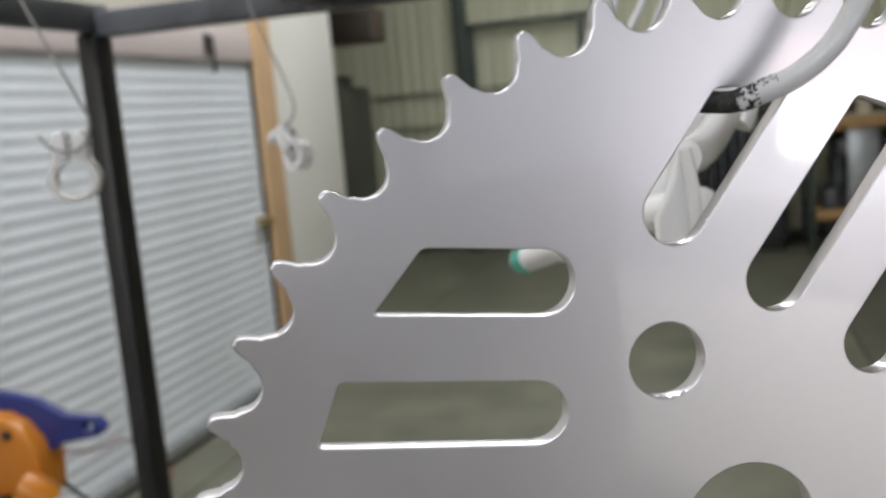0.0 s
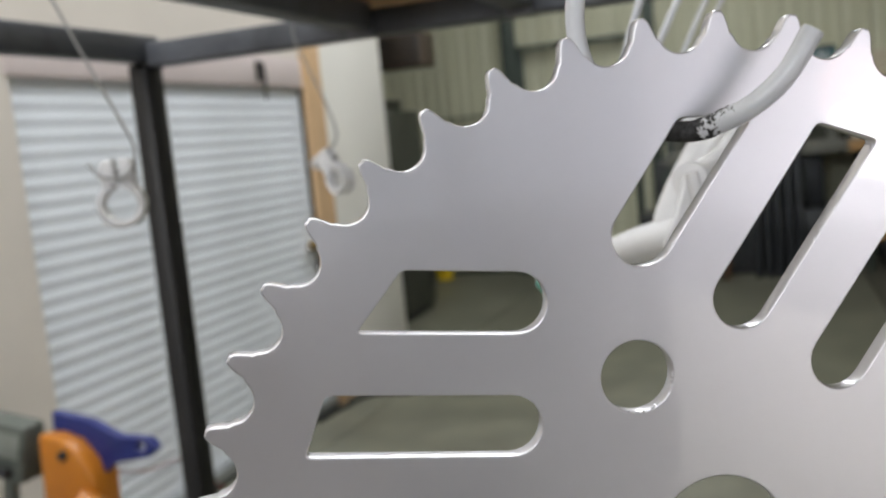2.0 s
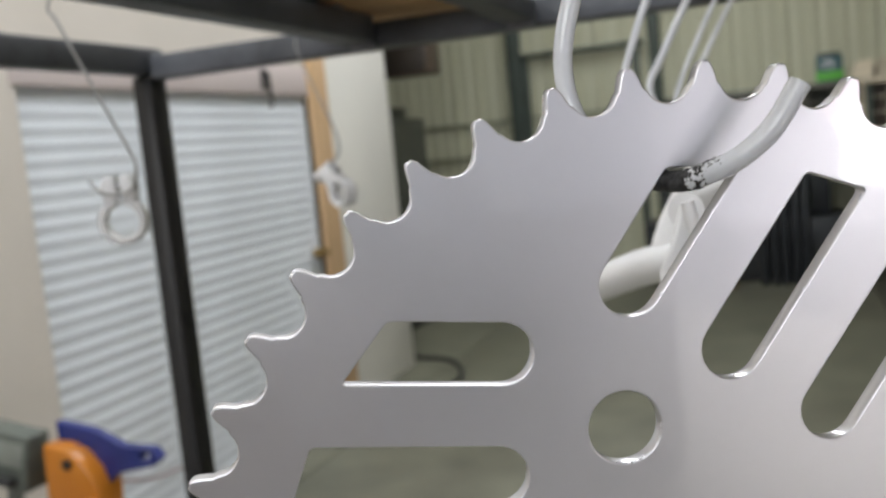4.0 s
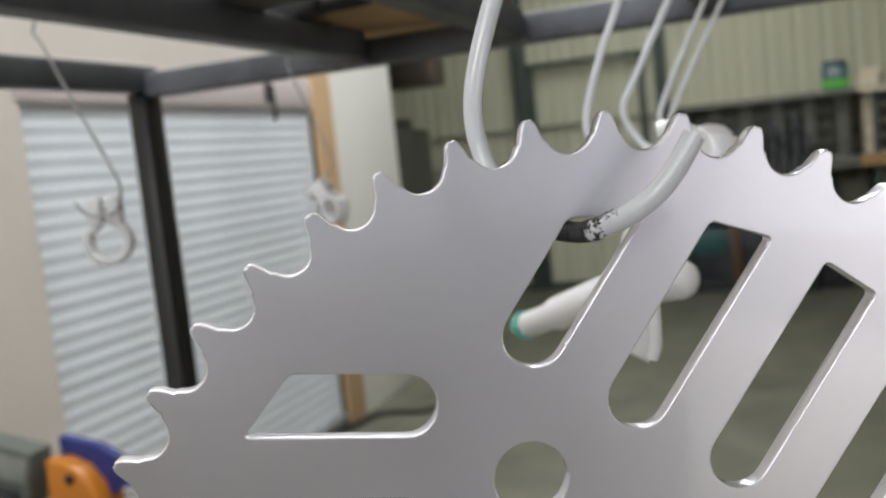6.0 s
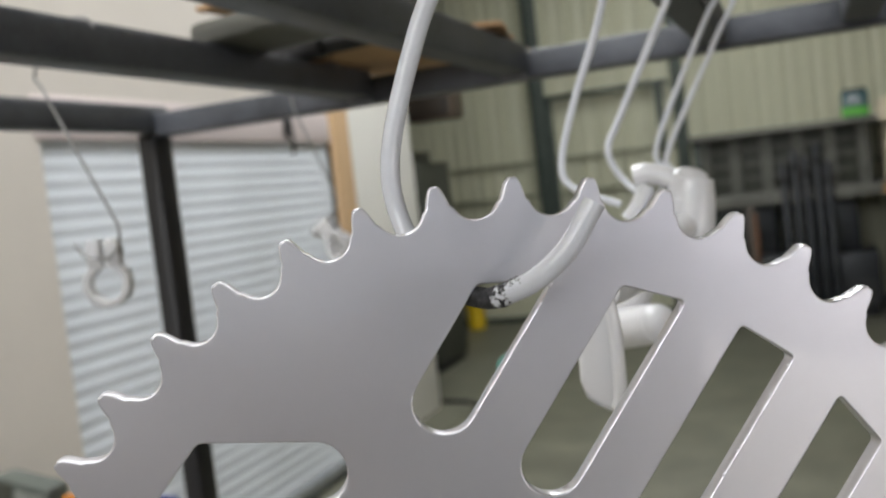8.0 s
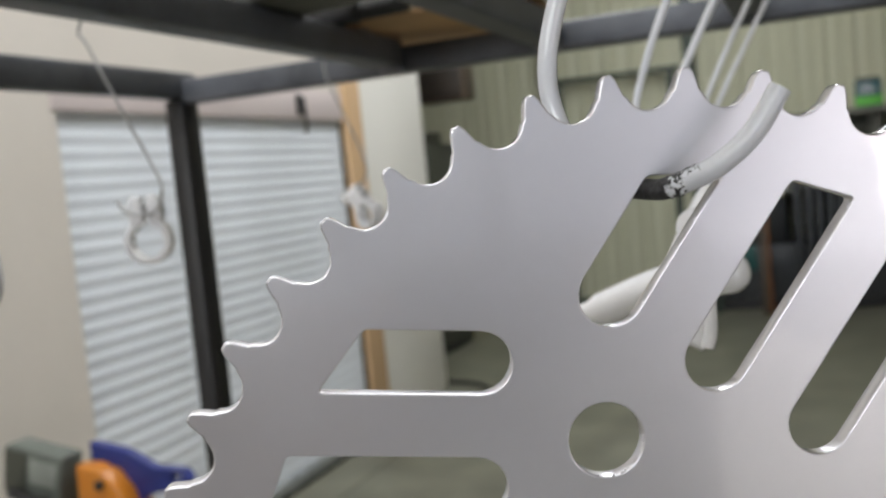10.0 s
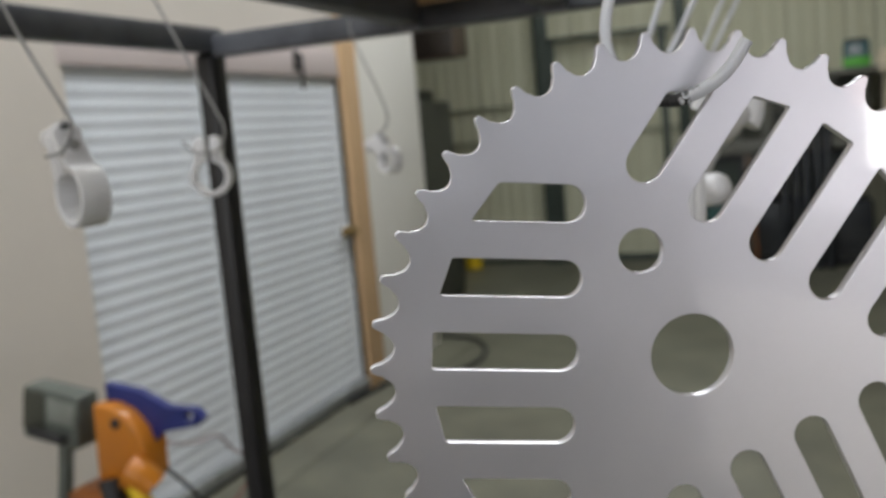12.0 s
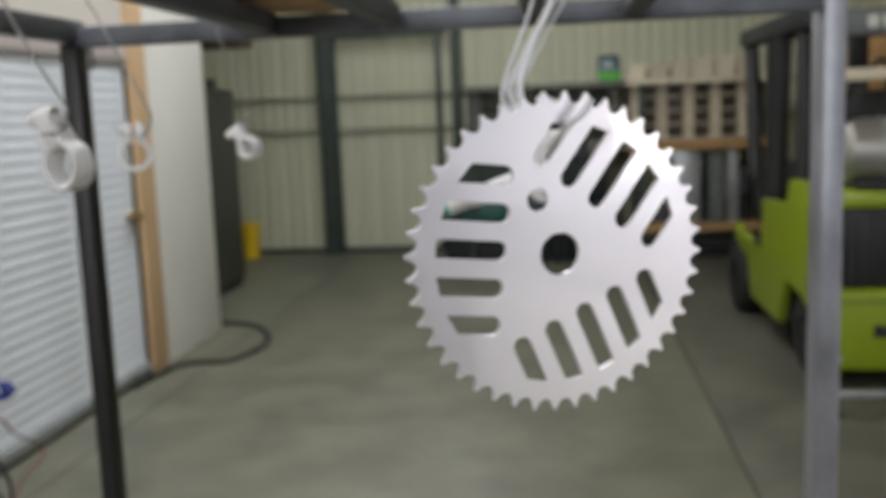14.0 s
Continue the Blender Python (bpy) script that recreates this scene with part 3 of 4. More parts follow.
part("clamp_nub", tube([(-0.021, 0.80, 1.407), (-0.016, 0.80, 1.413), (-0.012, 0.80, 1.421)], 0.0036, 12, 4), M_WHITE, stem)
part("arm", tube([(-0.075, 0.832, 1.3435), (-0.044, 0.803, 1.3570), (-0.022, 0.784, 1.3630), (-0.010, 0.776, 1.3655)], 0.0084, 20, 8), M_WHITE, stem)
part("arm_cap", lathe([(0, -0.002), (0.0083, -0.002), (0.0080, 0.002), (0.0062, 0.0052), (0.0030, 0.0068), (0, 0.0072)], 20, Matrix.Translation((-0.010, 0.776, 1.3655)) @ Vector((0.012, -0.008, 0.0025)).to_track_quat("Z", "Y").to_matrix().to_4x4()), M_WHITE, stem)
part("arm_end", tube([(-0.073, 0.830, 1.3445), (-0.086, 0.845, 1.3385), (-0.098, 0.858, 1.3335)], 0.0068, 18, 6), M_WHITE, stem)
part("end_cap", lathe([(0, 0.0), (0.0074, 0.0), (0.0080, 0.002), (0.0080, 0.006), (0.0060, 0.010), (0, 0.0125)], 9,
                      Matrix.Translation((-0.097, 0.857, 1.3338)) @ Vector((-0.018, 0.016, -0.0065)).to_track_quat('Z', 'Y').to_matrix().to_4x4()), M_TEAL, stem, "glossy teal end cap")
part("wedge_nut", lathe([(0, 0.0), (0.0070, 0.0), (0.0078, 0.002), (0.0074, 0.005), (0.004, 0.007), (0, 0.007)], 16, Matrix.Translation((0.005, 0.801, 1.419)) @ pose(0, 0, 0, 10, 14, 0)), M_WHITE, stem)
# the flat tab below the clamp, with a thick rolled rim
tab = [(0.0020, 0.016), (0.0055, 0.016), (0.0065, 0.0), (0.0066, -0.018), (0.0060, -0.0245), (0.0035, -0.0262), (-0.0010, -0.0235), (-0.0045, -0.0205), (-0.0060, -0.0150), (-0.0058, -0.0050), (-0.0020, 0.0030)]
turn = pose(-0.0165, 0.692, 1.377, 90, 0, 20)
part("tab", prism(tab, 0.0032, 0.0015), M_WHITE, stem).matrix_world = turn
part("tab_rim", tube([turn @ Vector(p) for p in ((0.004, 0.017, 0.001), (0.0062, 0.002, 0.0015), (0.0062, -0.018, 0.0015), (0.0048, -0.0245, 0.001))], 0.0022, 12, 6), M_WHITE, stem)
part("tab_bridge", tube([turn @ Vector((0.004, 0.014, -0.001)), (-0.009, 0.712, 1.391), (-0.004, 0.750, 1.394), (0.002, 0.790, 1.402)], 0.0062, 16, 6), M_WHITE, stem)


# ---- clamps on their own hooks ----
def seat_clamp(label, m, r=0.0165, deep=0.014, ear=0.0255, eye=False, thick=0.0042):
    """A split clamp ring with two bolt ears and a bolt; with an eye, the ears run up to a cross barrel for the hook."""
    t = thing("seat_clamp", label, "clamp", "hanging clamps", m)
    gap = 5 if eye else 10
    line = []
    for i in range(41):
        a = radians(90 + gap) + radians(360 - 2 * gap) * i / 40
        line.append((r * math.cos(a), r * math.sin(a)))
    for i in range(41):
        a = radians(450 - gap) - radians(360 - 2 * gap) * i / 40
        line.append(((r - thick) * math.cos(a), (r - thick) * math.sin(a)))
    part("band", prism(line, deep, 0.0011), M_WHITE, t)
    y0 = r * 0.72
    for s in (-1, 1):
        k = 0.0012 if eye else 0.0024
        o = [(s * k, y0 + 0.001), (s * r * 0.66, y0 - 0.002), (s * (0.0085 if eye else 0.0125), ear - 0.006), (s * 0.0105, ear - 0.001), (s * 0.0080, ear), (s * k, ear)]
        part("ear", prism(o if s > 0 else o[::-1], deep * 0.96, 0.0012), M_WHITE, t)
    if eye:
        barrel = [(0.0044, -0.019), (0.0070, -0.019), (0.0078, -0.017), (0.0078, 0.010), (0.0070, 0.012), (0.0044, 0.012), (0.0044, -0.019)]
        part("barrel", lathe(barrel, 24, pose(-0.003, ear + 0.002, -deep * 0.5, 0, 90, -14)), M_WHITE, t)
        # solid black plug stands in for the shade inside the barrel
        part("bore_plug", lathe([(0, -0.0175), (0.0043, -0.0175), (0.0043, 0.011), (0, 0.011)], 16, pose(-0.003, ear + 0.002, -deep * 0.5, 0, 90, -14)), M_BLACK, t, "black plug for the shade inside the bore")
    part("bolt", lathe([(0, -0.014), (0.004, -0.014), (0.0042, -0.0102), (0.0022, -0.0100), (0.0022, 0.0100), (0.0038, 0.0102), (0.0038, 0.013), (0, 0.013)], 14,
                       pose(0, y0 + 0.55 * (ear - y0), -deep / 2, 0, 90, 0)), M_WIREGREY, t, "steel pinch bolt")
    return t


seat_clamp("wide white coated seat clamp with an eyelet, hung tilted", pose(-0.432, 0.777, 1.386, 90, -24, -24), r=0.0218, deep=0.021, ear=0.047, eye=True)
seat_clamp("small white coated seat clamp hung facing out", pose(-0.4505, 0.970, 1.387, 90, 0, 22), r=0.0180, ear=0.0345, thick=0.0052)
seat_clamp("white coated seat clamp with an eyelet, hung aslant", pose(-0.460, 1.362, 1.378, 90, -38, -26), r=0.0165, deep=0.018, ear=0.034, eye=True)
hook("thin grey wire hook holding a seat clamp", [[(-0.426, 0.774, 1.577), (-0.433, 0.774, 1.5855), (-0.460, 0.774, 1.5865), (-0.468, 0.774, 1.578), (-0.470, 0.774, 1.551), (-0.462, 0.774, 1.519), (-0.443, 0.774, 1.48), (-0.423, 0.774, 1.446), (-0.418, 0.774, 1.432), (-0.426, 0.772, 1.417), (-0.442, 0.772, 1.414)]], [M_WIREGREY], 0.0013)
hook("thin grey wire hook holding a seat clamp", [[(-0.426, 0.966, 1.577), (-0.433, 0.966, 1.5855), (-0.460, 0.966, 1.5865), (-0.468, 0.966, 1.578), (-0.487, 0.966, 1.551), (-0.481, 0.966, 1.539), (-0.458, 0.966, 1.491), (-0.434, 0.966, 1.443), (-0.428, 0.966, 1.428), (-0.432, 0.966, 1.413), (-0.444, 0.966, 1.407), (-0.462, 0.966, 1.410), (-0.471, 0.966, 1.419)]], [M_WIREGREY], 0.0011)
hook("thin grey wire hook holding a seat clamp", [[(-0.426, 1.36, 1.577), (-0.433, 1.36, 1.5855), (-0.460, 1.36, 1.5865), (-0.468, 1.36, 1.578), (-0.490, 1.36, 1.552), (-0.476, 1.36, 1.508), (-0.461, 1.36, 1.471), (-0.45, 1.36, 1.438), (-0.452, 1.36, 1.422), (-0.462, 1.36, 1.412)]], [M_WIREGREY], 0.0012)


# ---- on top of the rack ----
cl = thing("bar_clamp", "black steel bar clamp lying across the rack", "clamp tool", at=(-0.46, 1.30, 1.5842))
part("jaw", box(-0.035, 0.05, -0.014, 0.014, 0.0, 0.022, 0.006), M_BLACK, cl)
part("handle", tube([(0.02, 0, 0.012), (0.06, 0.01, 0.014), (0.10, 0.012, 0.016)], 0.011, 12, 4), M_BLACK, cl)
part("screw", tube([(-0.10, 0.0, 0.012), (-0.03, 0.0, 0.012)], 0.005, 10, 1), M_STEELLIT, cl)
sheet = thing("cardboard_sheet", "torn brown cardboard sheet lying on the rack bars", "cardboard", at=pose(-0.385, 1.49, 1.5855, 2, 0, 10))
b = bmesh.new()
bmesh.ops.create_grid(b, x_segments=14, y_segments=14, size=0.5)
bmesh.ops.scale(b, vec=(0.26, 0.33, 1), verts=b.verts)
for v in b.verts:
    v.co.z = 0.006 + 0.010 * noise.noise(v.co * 9) ** 2 + 0.10 * max(0, abs(v.co.y) - 0.08)
    v.co.x += 0.012 * noise.noise(v.co * 30 + Vector((3, 0, 0)))
    v.co.y += 0.010 * noise.noise(v.co * 30 + Vector((0, 7, 0)))
bmesh.ops.solidify(b, geom=b.faces[:], thickness=0.004)
part("sheet", b, M_CARD, sheet)
lump = thing("parts_tray", "dark oily parts tray on the rack bars", "tray", at=pose(-0.345, 1.16, 1.5845, 0, 0, -12))
part("body", box(-0.11, 0.10, -0.05, 0.05, 0.0, 0.022, 0.008), M_SHELF, lump)
part("flap", box(-0.10, 0.0, -0.045, 0.045, 0.031, 0.036, 0.001), M_CARD, lump)
for k in range(4):
    part("offcut", tube([(-0.07 + 0.045 * k, -0.03, 0.04), (-0.05 + 0.04 * k, 0.045, 0.045 + 0.006 * k)], 0.008, 10, 1), M_STEELLIT, lump)


# ---- tool on its stand by the roller door ----
TOOLX, TOOLY = -1.62, 2.2
tool = thing("bench_saw", "orange and blue bench saw standing by the roller door", "bench saw", at=(TOOLX, TOOLY, 0))
pl = [(-0.11, 0.0), (0.02, 0.0), (0.06, 0.035), (0.17, 0.055), (0.19, 0.075), (0.17, 0.10), (0.08, 0.105), (0.0, 0.145), (-0.11, 0.165)]
hole = circle(0.145, 0.078, 0.014, 20)
b = prism(pl, 0.03, 0.003, [hole])
bmesh.ops.transform(b, matrix=pose(0, 0.03, 0.662, 90, 0, 0), verts=b.verts)
part("blade_guard", b, M_BLUE, tool, "blue blade guard with a round eye")
dome = [(-0.13, -0.09), (0.03, -0.09), (0.035, 0.0), (0.02, 0.05), (-0.02, 0.095), (-0.07, 0.115), (-0.12, 0.115)]
b = prism(dome, 0.10, 0.012)
bmesh.ops.transform(b, matrix=pose(0, -0.02, 0.665, 90, 0, 0), verts=b.verts)
housing = part("motor_housing", b, M_ORANGE, tool, "orange motor housing")
part("bolt", lathe([(0, 0), (0.013, 0), (0.013, 0.008), (0.006, 0.012), (0, 0.012)], 14, Matrix.Translation((-0.045, -0.0195, 0.735)) @ pose(0, 0, 0, 90, 0, 0)), M_BLACK, housing)
part("gearcase", tube([(0.0, -0.05, 0.62), (0.03, -0.04, 0.60), (0.05, -0.03, 0.57)], 0.045, 16, 5), M_ORANGE, tool)
part("arm", tube([(0.02, -0.06, 0.60), (0.055, -0.06, 0.52), (0.08, -0.06, 0.44)], 0.024, 14, 5), M_YELLOW, tool, "yellow support arm")
part("grip", tube([(-0.05, -0.07, 0.60), (-0.03, -0.08, 0.53), (-0.04, -0.08, 0.47)], 0.026, 14, 5), M_BLACK, tool)
part("base", box(-0.2, 0.08, -0.10, 0.12, 0.40, 0.43, 0.01), M_MACHINE, tool)
part("motor_block", box(-0.17, -0.02, -0.10, 0.02, 0.47, 0.572, 0.015), M_RUST, tool, "rust-orange motor block")
part("vent_gap", box(-0.09, -0.03, -0.104, -0.101, 0.48, 0.55, 0.001), M_BLACK, tool)
part("side_plate", box(-0.24, -0.16, -0.13, -0.105, 0.42, 0.52, 0.01), M_BLUE, tool)
for x in (-0.18, 0.10):
    for y in (-0.10, 0.10):
        part("leg", tube([(x, y, 0.40), (x * 1.25, y * 1.4, 0.0)], 0.014, 10, 1), M_MACHINE, tool)
part("cord", tube([(0.10, -0.02, 0.62), (0.14, 0.05, 0.50), (0.12, 0.10, 0.30), (0.20, 0.16, 0.05), (0.30, 0.3, 0.008)], 0.005, 8, 8), M_BLACK, tool)
panelbox = thing("control_box", "grey-green switch box with a black handle on a steel post", "control box", at=Matrix.Translation((-1.86, 2.22, 0.75)) @ Matrix.Rotation(radians(11), 4, "Y") @ Matrix.Translation((0, 0, -0.75)))
part("case", box(-0.105, 0.08, -0.05, 0.03, 0.67, 0.82, 0.01), M_GREYBOX, panelbox)
part("switch_plate", box(-0.02, 0.068, -0.054, -0.051, 0.735, 0.80, 0.001), M_MACHINEGREY, panelbox, "dull switch plate")
part("dark_plate", box(-0.10, -0.03, -0.054, -0.051, 0.70, 0.81, 0.001), M_CABINET, panelbox, "dark printed plate")
part("handle", tube([(-0.06, -0.052, 0.70), (-0.05, -0.07, 0.705), (0.03, -0.07, 0.70), (0.04, -0.052, 0.695)], 0.012, 10, 5), M_BLACK, panelbox, "black handle")
part("post", box(-0.016, 0.016, -0.015, 0.015, -0.016, 0.67, 0.005), M_GREYBOX, panelbox)

cable = thing("power_cable", "black rubber cable looped on the floor by the partition", "cable")
part("sheath", tube([(-2.30, 4.70, 0.012), (-2.27, 4.92, 0.012), (-2.24, 5.13, 0.012), (-2.14, 5.21, 0.012), (-1.977, 5.229, 0.012), (-1.88, 5.462, 0.012), (-1.888, 5.777, 0.012),
                     (-2.018, 6.067, 0.012), (-2.164, 6.209, 0.012), (-2.34, 6.26, 0.012), (-2.7, 6.4, 0.012)], 0.013, 10, 8), M_RUBBER, cable)
lead = thing("red_lead", "thin dark red lead trailing down the roller door", "cable")
part("lead", tube([(-1.75, 2.24, 0.66), (-2.0, 2.9, 0.42), (-2.24, 3.4, 0.27), (-2.285, 3.55, 0.16), (-2.27, 3.70, 0.05), (-2.24, 3.66, 0.006), (-2.22, 3.50, 0.006), (-2.1, 3.2, 0.006)], 0.0042, 8, 8), M_REDHOSE, lead)

cab = thing("steel_cabinet", "tall dark olive steel cabinet beyond the partition", "cabinet", at=(-2.95, 7.55, 0))
part("body", box(-0.6, 0.21, -0.33, 0.33, 0.06, 1.67, 0.012), M_CABINET, cab)
part("plinth", box(-0.58, 0.19, -0.31, 0.31, 0.0, 0.06, 0.004), M_BLACK, cab)
for x0, x1 in ((-0.59, -0.198), (-0.192, 0.20)):
    d = part("door", box(x0, x1, -0.352, -0.332, 0.08, 1.65, 0.005), M_CABINET, cab)
    part("handle", box((x0 + x1) / 2 + 0.1, (x0 + x1) / 2 + 0.12, -0.375, -0.353, 0.85, 1.0, 0.004), M_BLACK, d)
bx = thing("storage_box", "dark box on top of the steel cabinet", "box", at=(-2.98, 7.5, 1.672))
part("body", box(-0.22, 0.16, -0.2, 0.2, 0, 0.075, 0.01), M_CABINET, bx)
part("lid", box(-0.225, 0.165, -0.205, 0.205, 0.076, 0.09, 0.004), M_BLACK, bx)
ht = thing("unit_heater", "dark brown unit heater hung from the roof", "heater", at=(-2.66, 7.45, 1.99))
part("case", box(-0.21, 0.21, -0.15, 0.15, 0, 0.26, 0.015), M_BROWN, ht)
part("louvre_frame", box(-0.18, 0.18, -0.158, -0.151, 0.03, 0.23, 0.004), M_BLACK, ht)
for i in range(5):
    part("louvre", box(-0.165, 0.165, -0.166, -0.1585, 0.05 + i * 0.036, 0.066 + i * 0.036, 0.002), M_BROWN, ht)
for x in (-0.17, 0.17):
    part("hanger_rod", box(x - 0.008, x + 0.008, -0.008, 0.008, 0.261, ROOF - 1.99, 0), M_BLACK, ht)
yb = thing("yellow_bin", "small yellow plastic bin against the back wall", "bin", at=(-3.17, 9.35, 0))
part("tub", lathe([(0, 0), (0.085, 0), (0.10, 0.34), (0.108, 0.345), (0.108, 0.36), (0.092, 0.36), (0.078, 0.012), (0, 0.012)], 20), M_YELLOW, yb)
part("rim", lathe([(0.107, 0.33), (0.114, 0.335), (0.114, 0.35), (0.109, 0.352)], 20), M_YELLOW, yb)


# ---- shelving, pallets and machines at the back ----
shelf = thing("shelf_rack", "long grey steel shelving along the back wall", "shelving", at=(0, 9.15, 0))
for x in (-0.80, 0.75, 1.95):
    for y in (-0.4, 0.4):
        part("upright", box(x - 0.025, x + 0.025, y - 0.02, y + 0.02, 0, 1.60, 0.003), M_GREEN, shelf)
for z, hh, mt in ((1.06, 0.06, M_CRATE), (1.60, 0.012, M_WOOD)):
    part("shelf_board", box(-0.85, 2.0, -0.45, 0.45, z, z + 0.035, 0.004), M_SHELF, shelf)
    part("beam", box(0.62, 2.0, -0.47, -0.452, z - hh, z + 0.03, 0.003), mt, shelf, "timber edge strip")
    part("beam", box(-0.85, 0.618, -0.47, -0.452, z - hh, z + 0.03, 0.003), M_SHELF, shelf, "grimy grey steel edge strip")


part("low_shelf", box(0.78, 1.93, -0.45, 0.40, 0.26, 0.33, 0.004), M_CRATE, shelf, "orange-brown plank shelf")
for k, (x, hh, mt) in enumerate(((0.98, 0.42, M_MACHINE), (1.2, 0.52, M_GALV), (1.42, 0.46, M_CABINET), (1.68, 0.5, M_MACHINE))):
    c = thing("parts_drum", "upright steel parts drum on the low shelf", "drum", "parts drums", (x, 8.9, 0.3305))
    part("drum_body", lathe([(0, 0), (0.085, 0), (0.09, 0.01), (0.09, hh * 0.5), (0.093, hh * 0.5 + 0.008), (0.09, hh * 0.5 + 0.016), (0.09, hh), (0.08, hh + 0.006), (0, hh + 0.006)], 20), mt, c)
    part("drum_lid", lathe([(0, hh + 0.007), (0.094, hh + 0.007), (0.094, hh + 0.02), (0, hh + 0.024)], 20), M_BLACK, c)


for x0, x1, hh, mt in ((1.03, 1.27, 0.66, M_GALV), (1.34, 1.49, 0.64, M_GREYBOX), (1.51, 1.61, 0.67, M_GALV)):
    sh = thing("metal_sheet", "dull grey metal sheet standing on the low shelf", "sheet metal", "stored sheets", (0, 8.75, 0.3305))
    part("sheet", box(x0, x1, -0.004, 0.004, 0.0, hh, 0.002), mt, sh)
    part("folded_edge", box(x0, x0 + 0.012, -0.02, -0.005, 0.0, hh, 0.002), mt, sh)


def pallet(label, m, slats=5, wdt=1.0, blocks=5, wood=None, backing=None):
    wood, backing = wood or M_WOOD, backing or M_BROWN
    t = thing("pallet", label, "pallet", "stacked pallets", m)
    b = box(-wdt / 2, wdt / 2, -0.02, 0.0, 0, 0.016, 0.003)
    p0 = part("slat", b, wood, t)
    for i in range(1, slats):
        s = new("slat", p0.data)
        s.parent, s.location = t, (0, 0, i * 0.125)
    b = box(-0.045, 0.045, 0.0, 0.09, 0, (slats - 1) * 0.125 + 0.018, 0.003)
    q0 = part("block", b, wood, t)
    for i in range(blocks):
        x = -wdt / 2 + 0.05 + i * (wdt - 0.1) / (blocks - 1)
        if i == 0:
            q0.location = (x, 0.002, 0)
        else:
            s = new("block", q0.data)
            s.parent, s.location = t, (x, 0.002, 0)
    # dark board added behind the blocks for the shade in their gaps
    part("back_panel", box(-wdt / 2, wdt / 2, 0.095, 0.11, 0.0, (slats - 1) * 0.125 + 0.018, 0.003), backing, t, "dark board put in for the shade between slats")
    return t


pallet("weathered slatted wooden pallet standing on edge on the shelf", pose(1.18, 8.82, 1.0955, 0, 0, 0), 6, 1.05, 5)
pallet("dull grey slatted pallet standing on edge on the shelf", pose(-0.12, 8.84, 1.0955, 0, 0, 0), 5, 1.36, 6, M_SHELF, M_CABINET)
# cut blocks along the upper shelf
for i in range(6):
    b = bmesh.new()
    vs = [b.verts.new(p) for p in ((0, 0, 0), (0.17, 0, 0), (0.17, 0.2, 0), (0, 0.2, 0), (0.03, 0, 0.13 + 0.01 * i), (0.17, 0, 0.15 + 0.012 * i), (0.17, 0.2, 0.15 + 0.012 * i), (0.03, 0.2, 0.13 + 0.01 * i))]
    for f in ((0, 1, 2, 3), (4, 5, 6, 7), (0, 1, 5, 4), (1, 2, 6, 5), (2, 3, 7, 6), (3, 0, 4, 7)):
        b.faces.new([vs[k] for k in f])
    bmesh.ops.bevel(b, geom=b.edges[:], offset=0.004, segments=1, affect='EDGES')
    o = put("timber_block", b, M_WOOD)
    o.location = (0.62 + i * 0.195, 8.74, 1.6352)
    tagged(o, "pale sawn timber block with a sloped end on the shelf", "timber", "timber blocks")
pk = thing("cleaner_pack", "dark teal and green carton on the shelf", "carton", at=(0.47, 8.85, 1.6352))
part("carton", box(-0.1, 0.1, -0.06, 0.06, 0, 0.21, 0.006), M_PACK, pk)
part("green_band", box(-0.102, 0.102, -0.063, 0.062, 0.01, 0.085, 0.002), M_PACKGREEN, pk, "bright green printed band")
for k in range(3):
    part("print_bar", box(-0.07 + 0.01 * k, 0.05 - 0.01 * k, -0.0645, -0.0605, 0.115 + 0.026 * k, 0.128 + 0.026 * k, 0), M_GALV, pk, "pale bar of unreadable print")
part("lid", box(-0.085, 0.085, -0.05, 0.05, 0.21, 0.235, 0.004), M_BLACK, pk)


def machine(name, label, category, at, w, d, h):
    t = thing(name, label, category, at=at)
    part("bed", box(-w / 2, w / 2, -d / 2, d / 2, 0.10, h * 0.55, 0.02), M_MACHINE, t)
    part("plinth", box(-w / 2 + 0.03, w / 2 - 0.03, -d / 2 + 0.03, d / 2 - 0.03, 0, 0.10, 0.006), M_BLACK, t)
    part("head", box(-w * 0.36, w * 0.30, -d * 0.4, d * 0.4, h * 0.55, h, 0.03), M_MACHINE, t)
    part("cover", box(-w * 0.30, w * 0.05, -d * 0.42, -d * 0.402, h * 0.62, h * 0.92, 0.006), M_GREEN, t)
    return t


lathe_machine = machine("metal_lathe", "dark oily workshop lathe by the back wall", "lathe", (-0.55, 9.15, 0), 1.15, 0.55, 1.02)
machine("compressor", "black workshop compressor under the shelving", "compressor", (0.25, 9.1, 0), 0.62, 0.6, 0.98)
machine("drill_press", "dark machine under the shelving", "machine", (1.25, 9.12, 0), 0.8, 0.6, 0.92)
part("gear_cover", box(-0.36, 0.07, -0.29, -0.277, 0.34, 0.553, 0.006), M_TEALDULL, lathe_machine, "dark teal gear cover")
for i, (x, hh) in enumerate(((-0.12, 1.32), (-0.03, 1.42), (0.05, 1.36), (0.14, 1.46), (0.22, 1.3))):
    t = thing("gas_cylinder" if i % 2 else "stock_tube", "dark upright steel stock leaning in the shelving", "steel stock", "upright stock", (x, 8.66, 0))
    part("barrel", lathe([(0, 0), (0.032, 0), (0.034, 0.01), (0.034, hh - 0.006), (0.03, hh), (0, hh)], 14), M_MACHINE, t)
    part("collar", lathe([(0.0345, hh - 0.16), (0.038, hh - 0.15), (0.038, hh - 0.11), (0.0345, hh - 0.10)], 14), M_BLACK, t)


off = thing("steel_offcut", "rusty brown steel offcut standing by the lathe", "offcut", at=(-0.40, 8.62, 0))
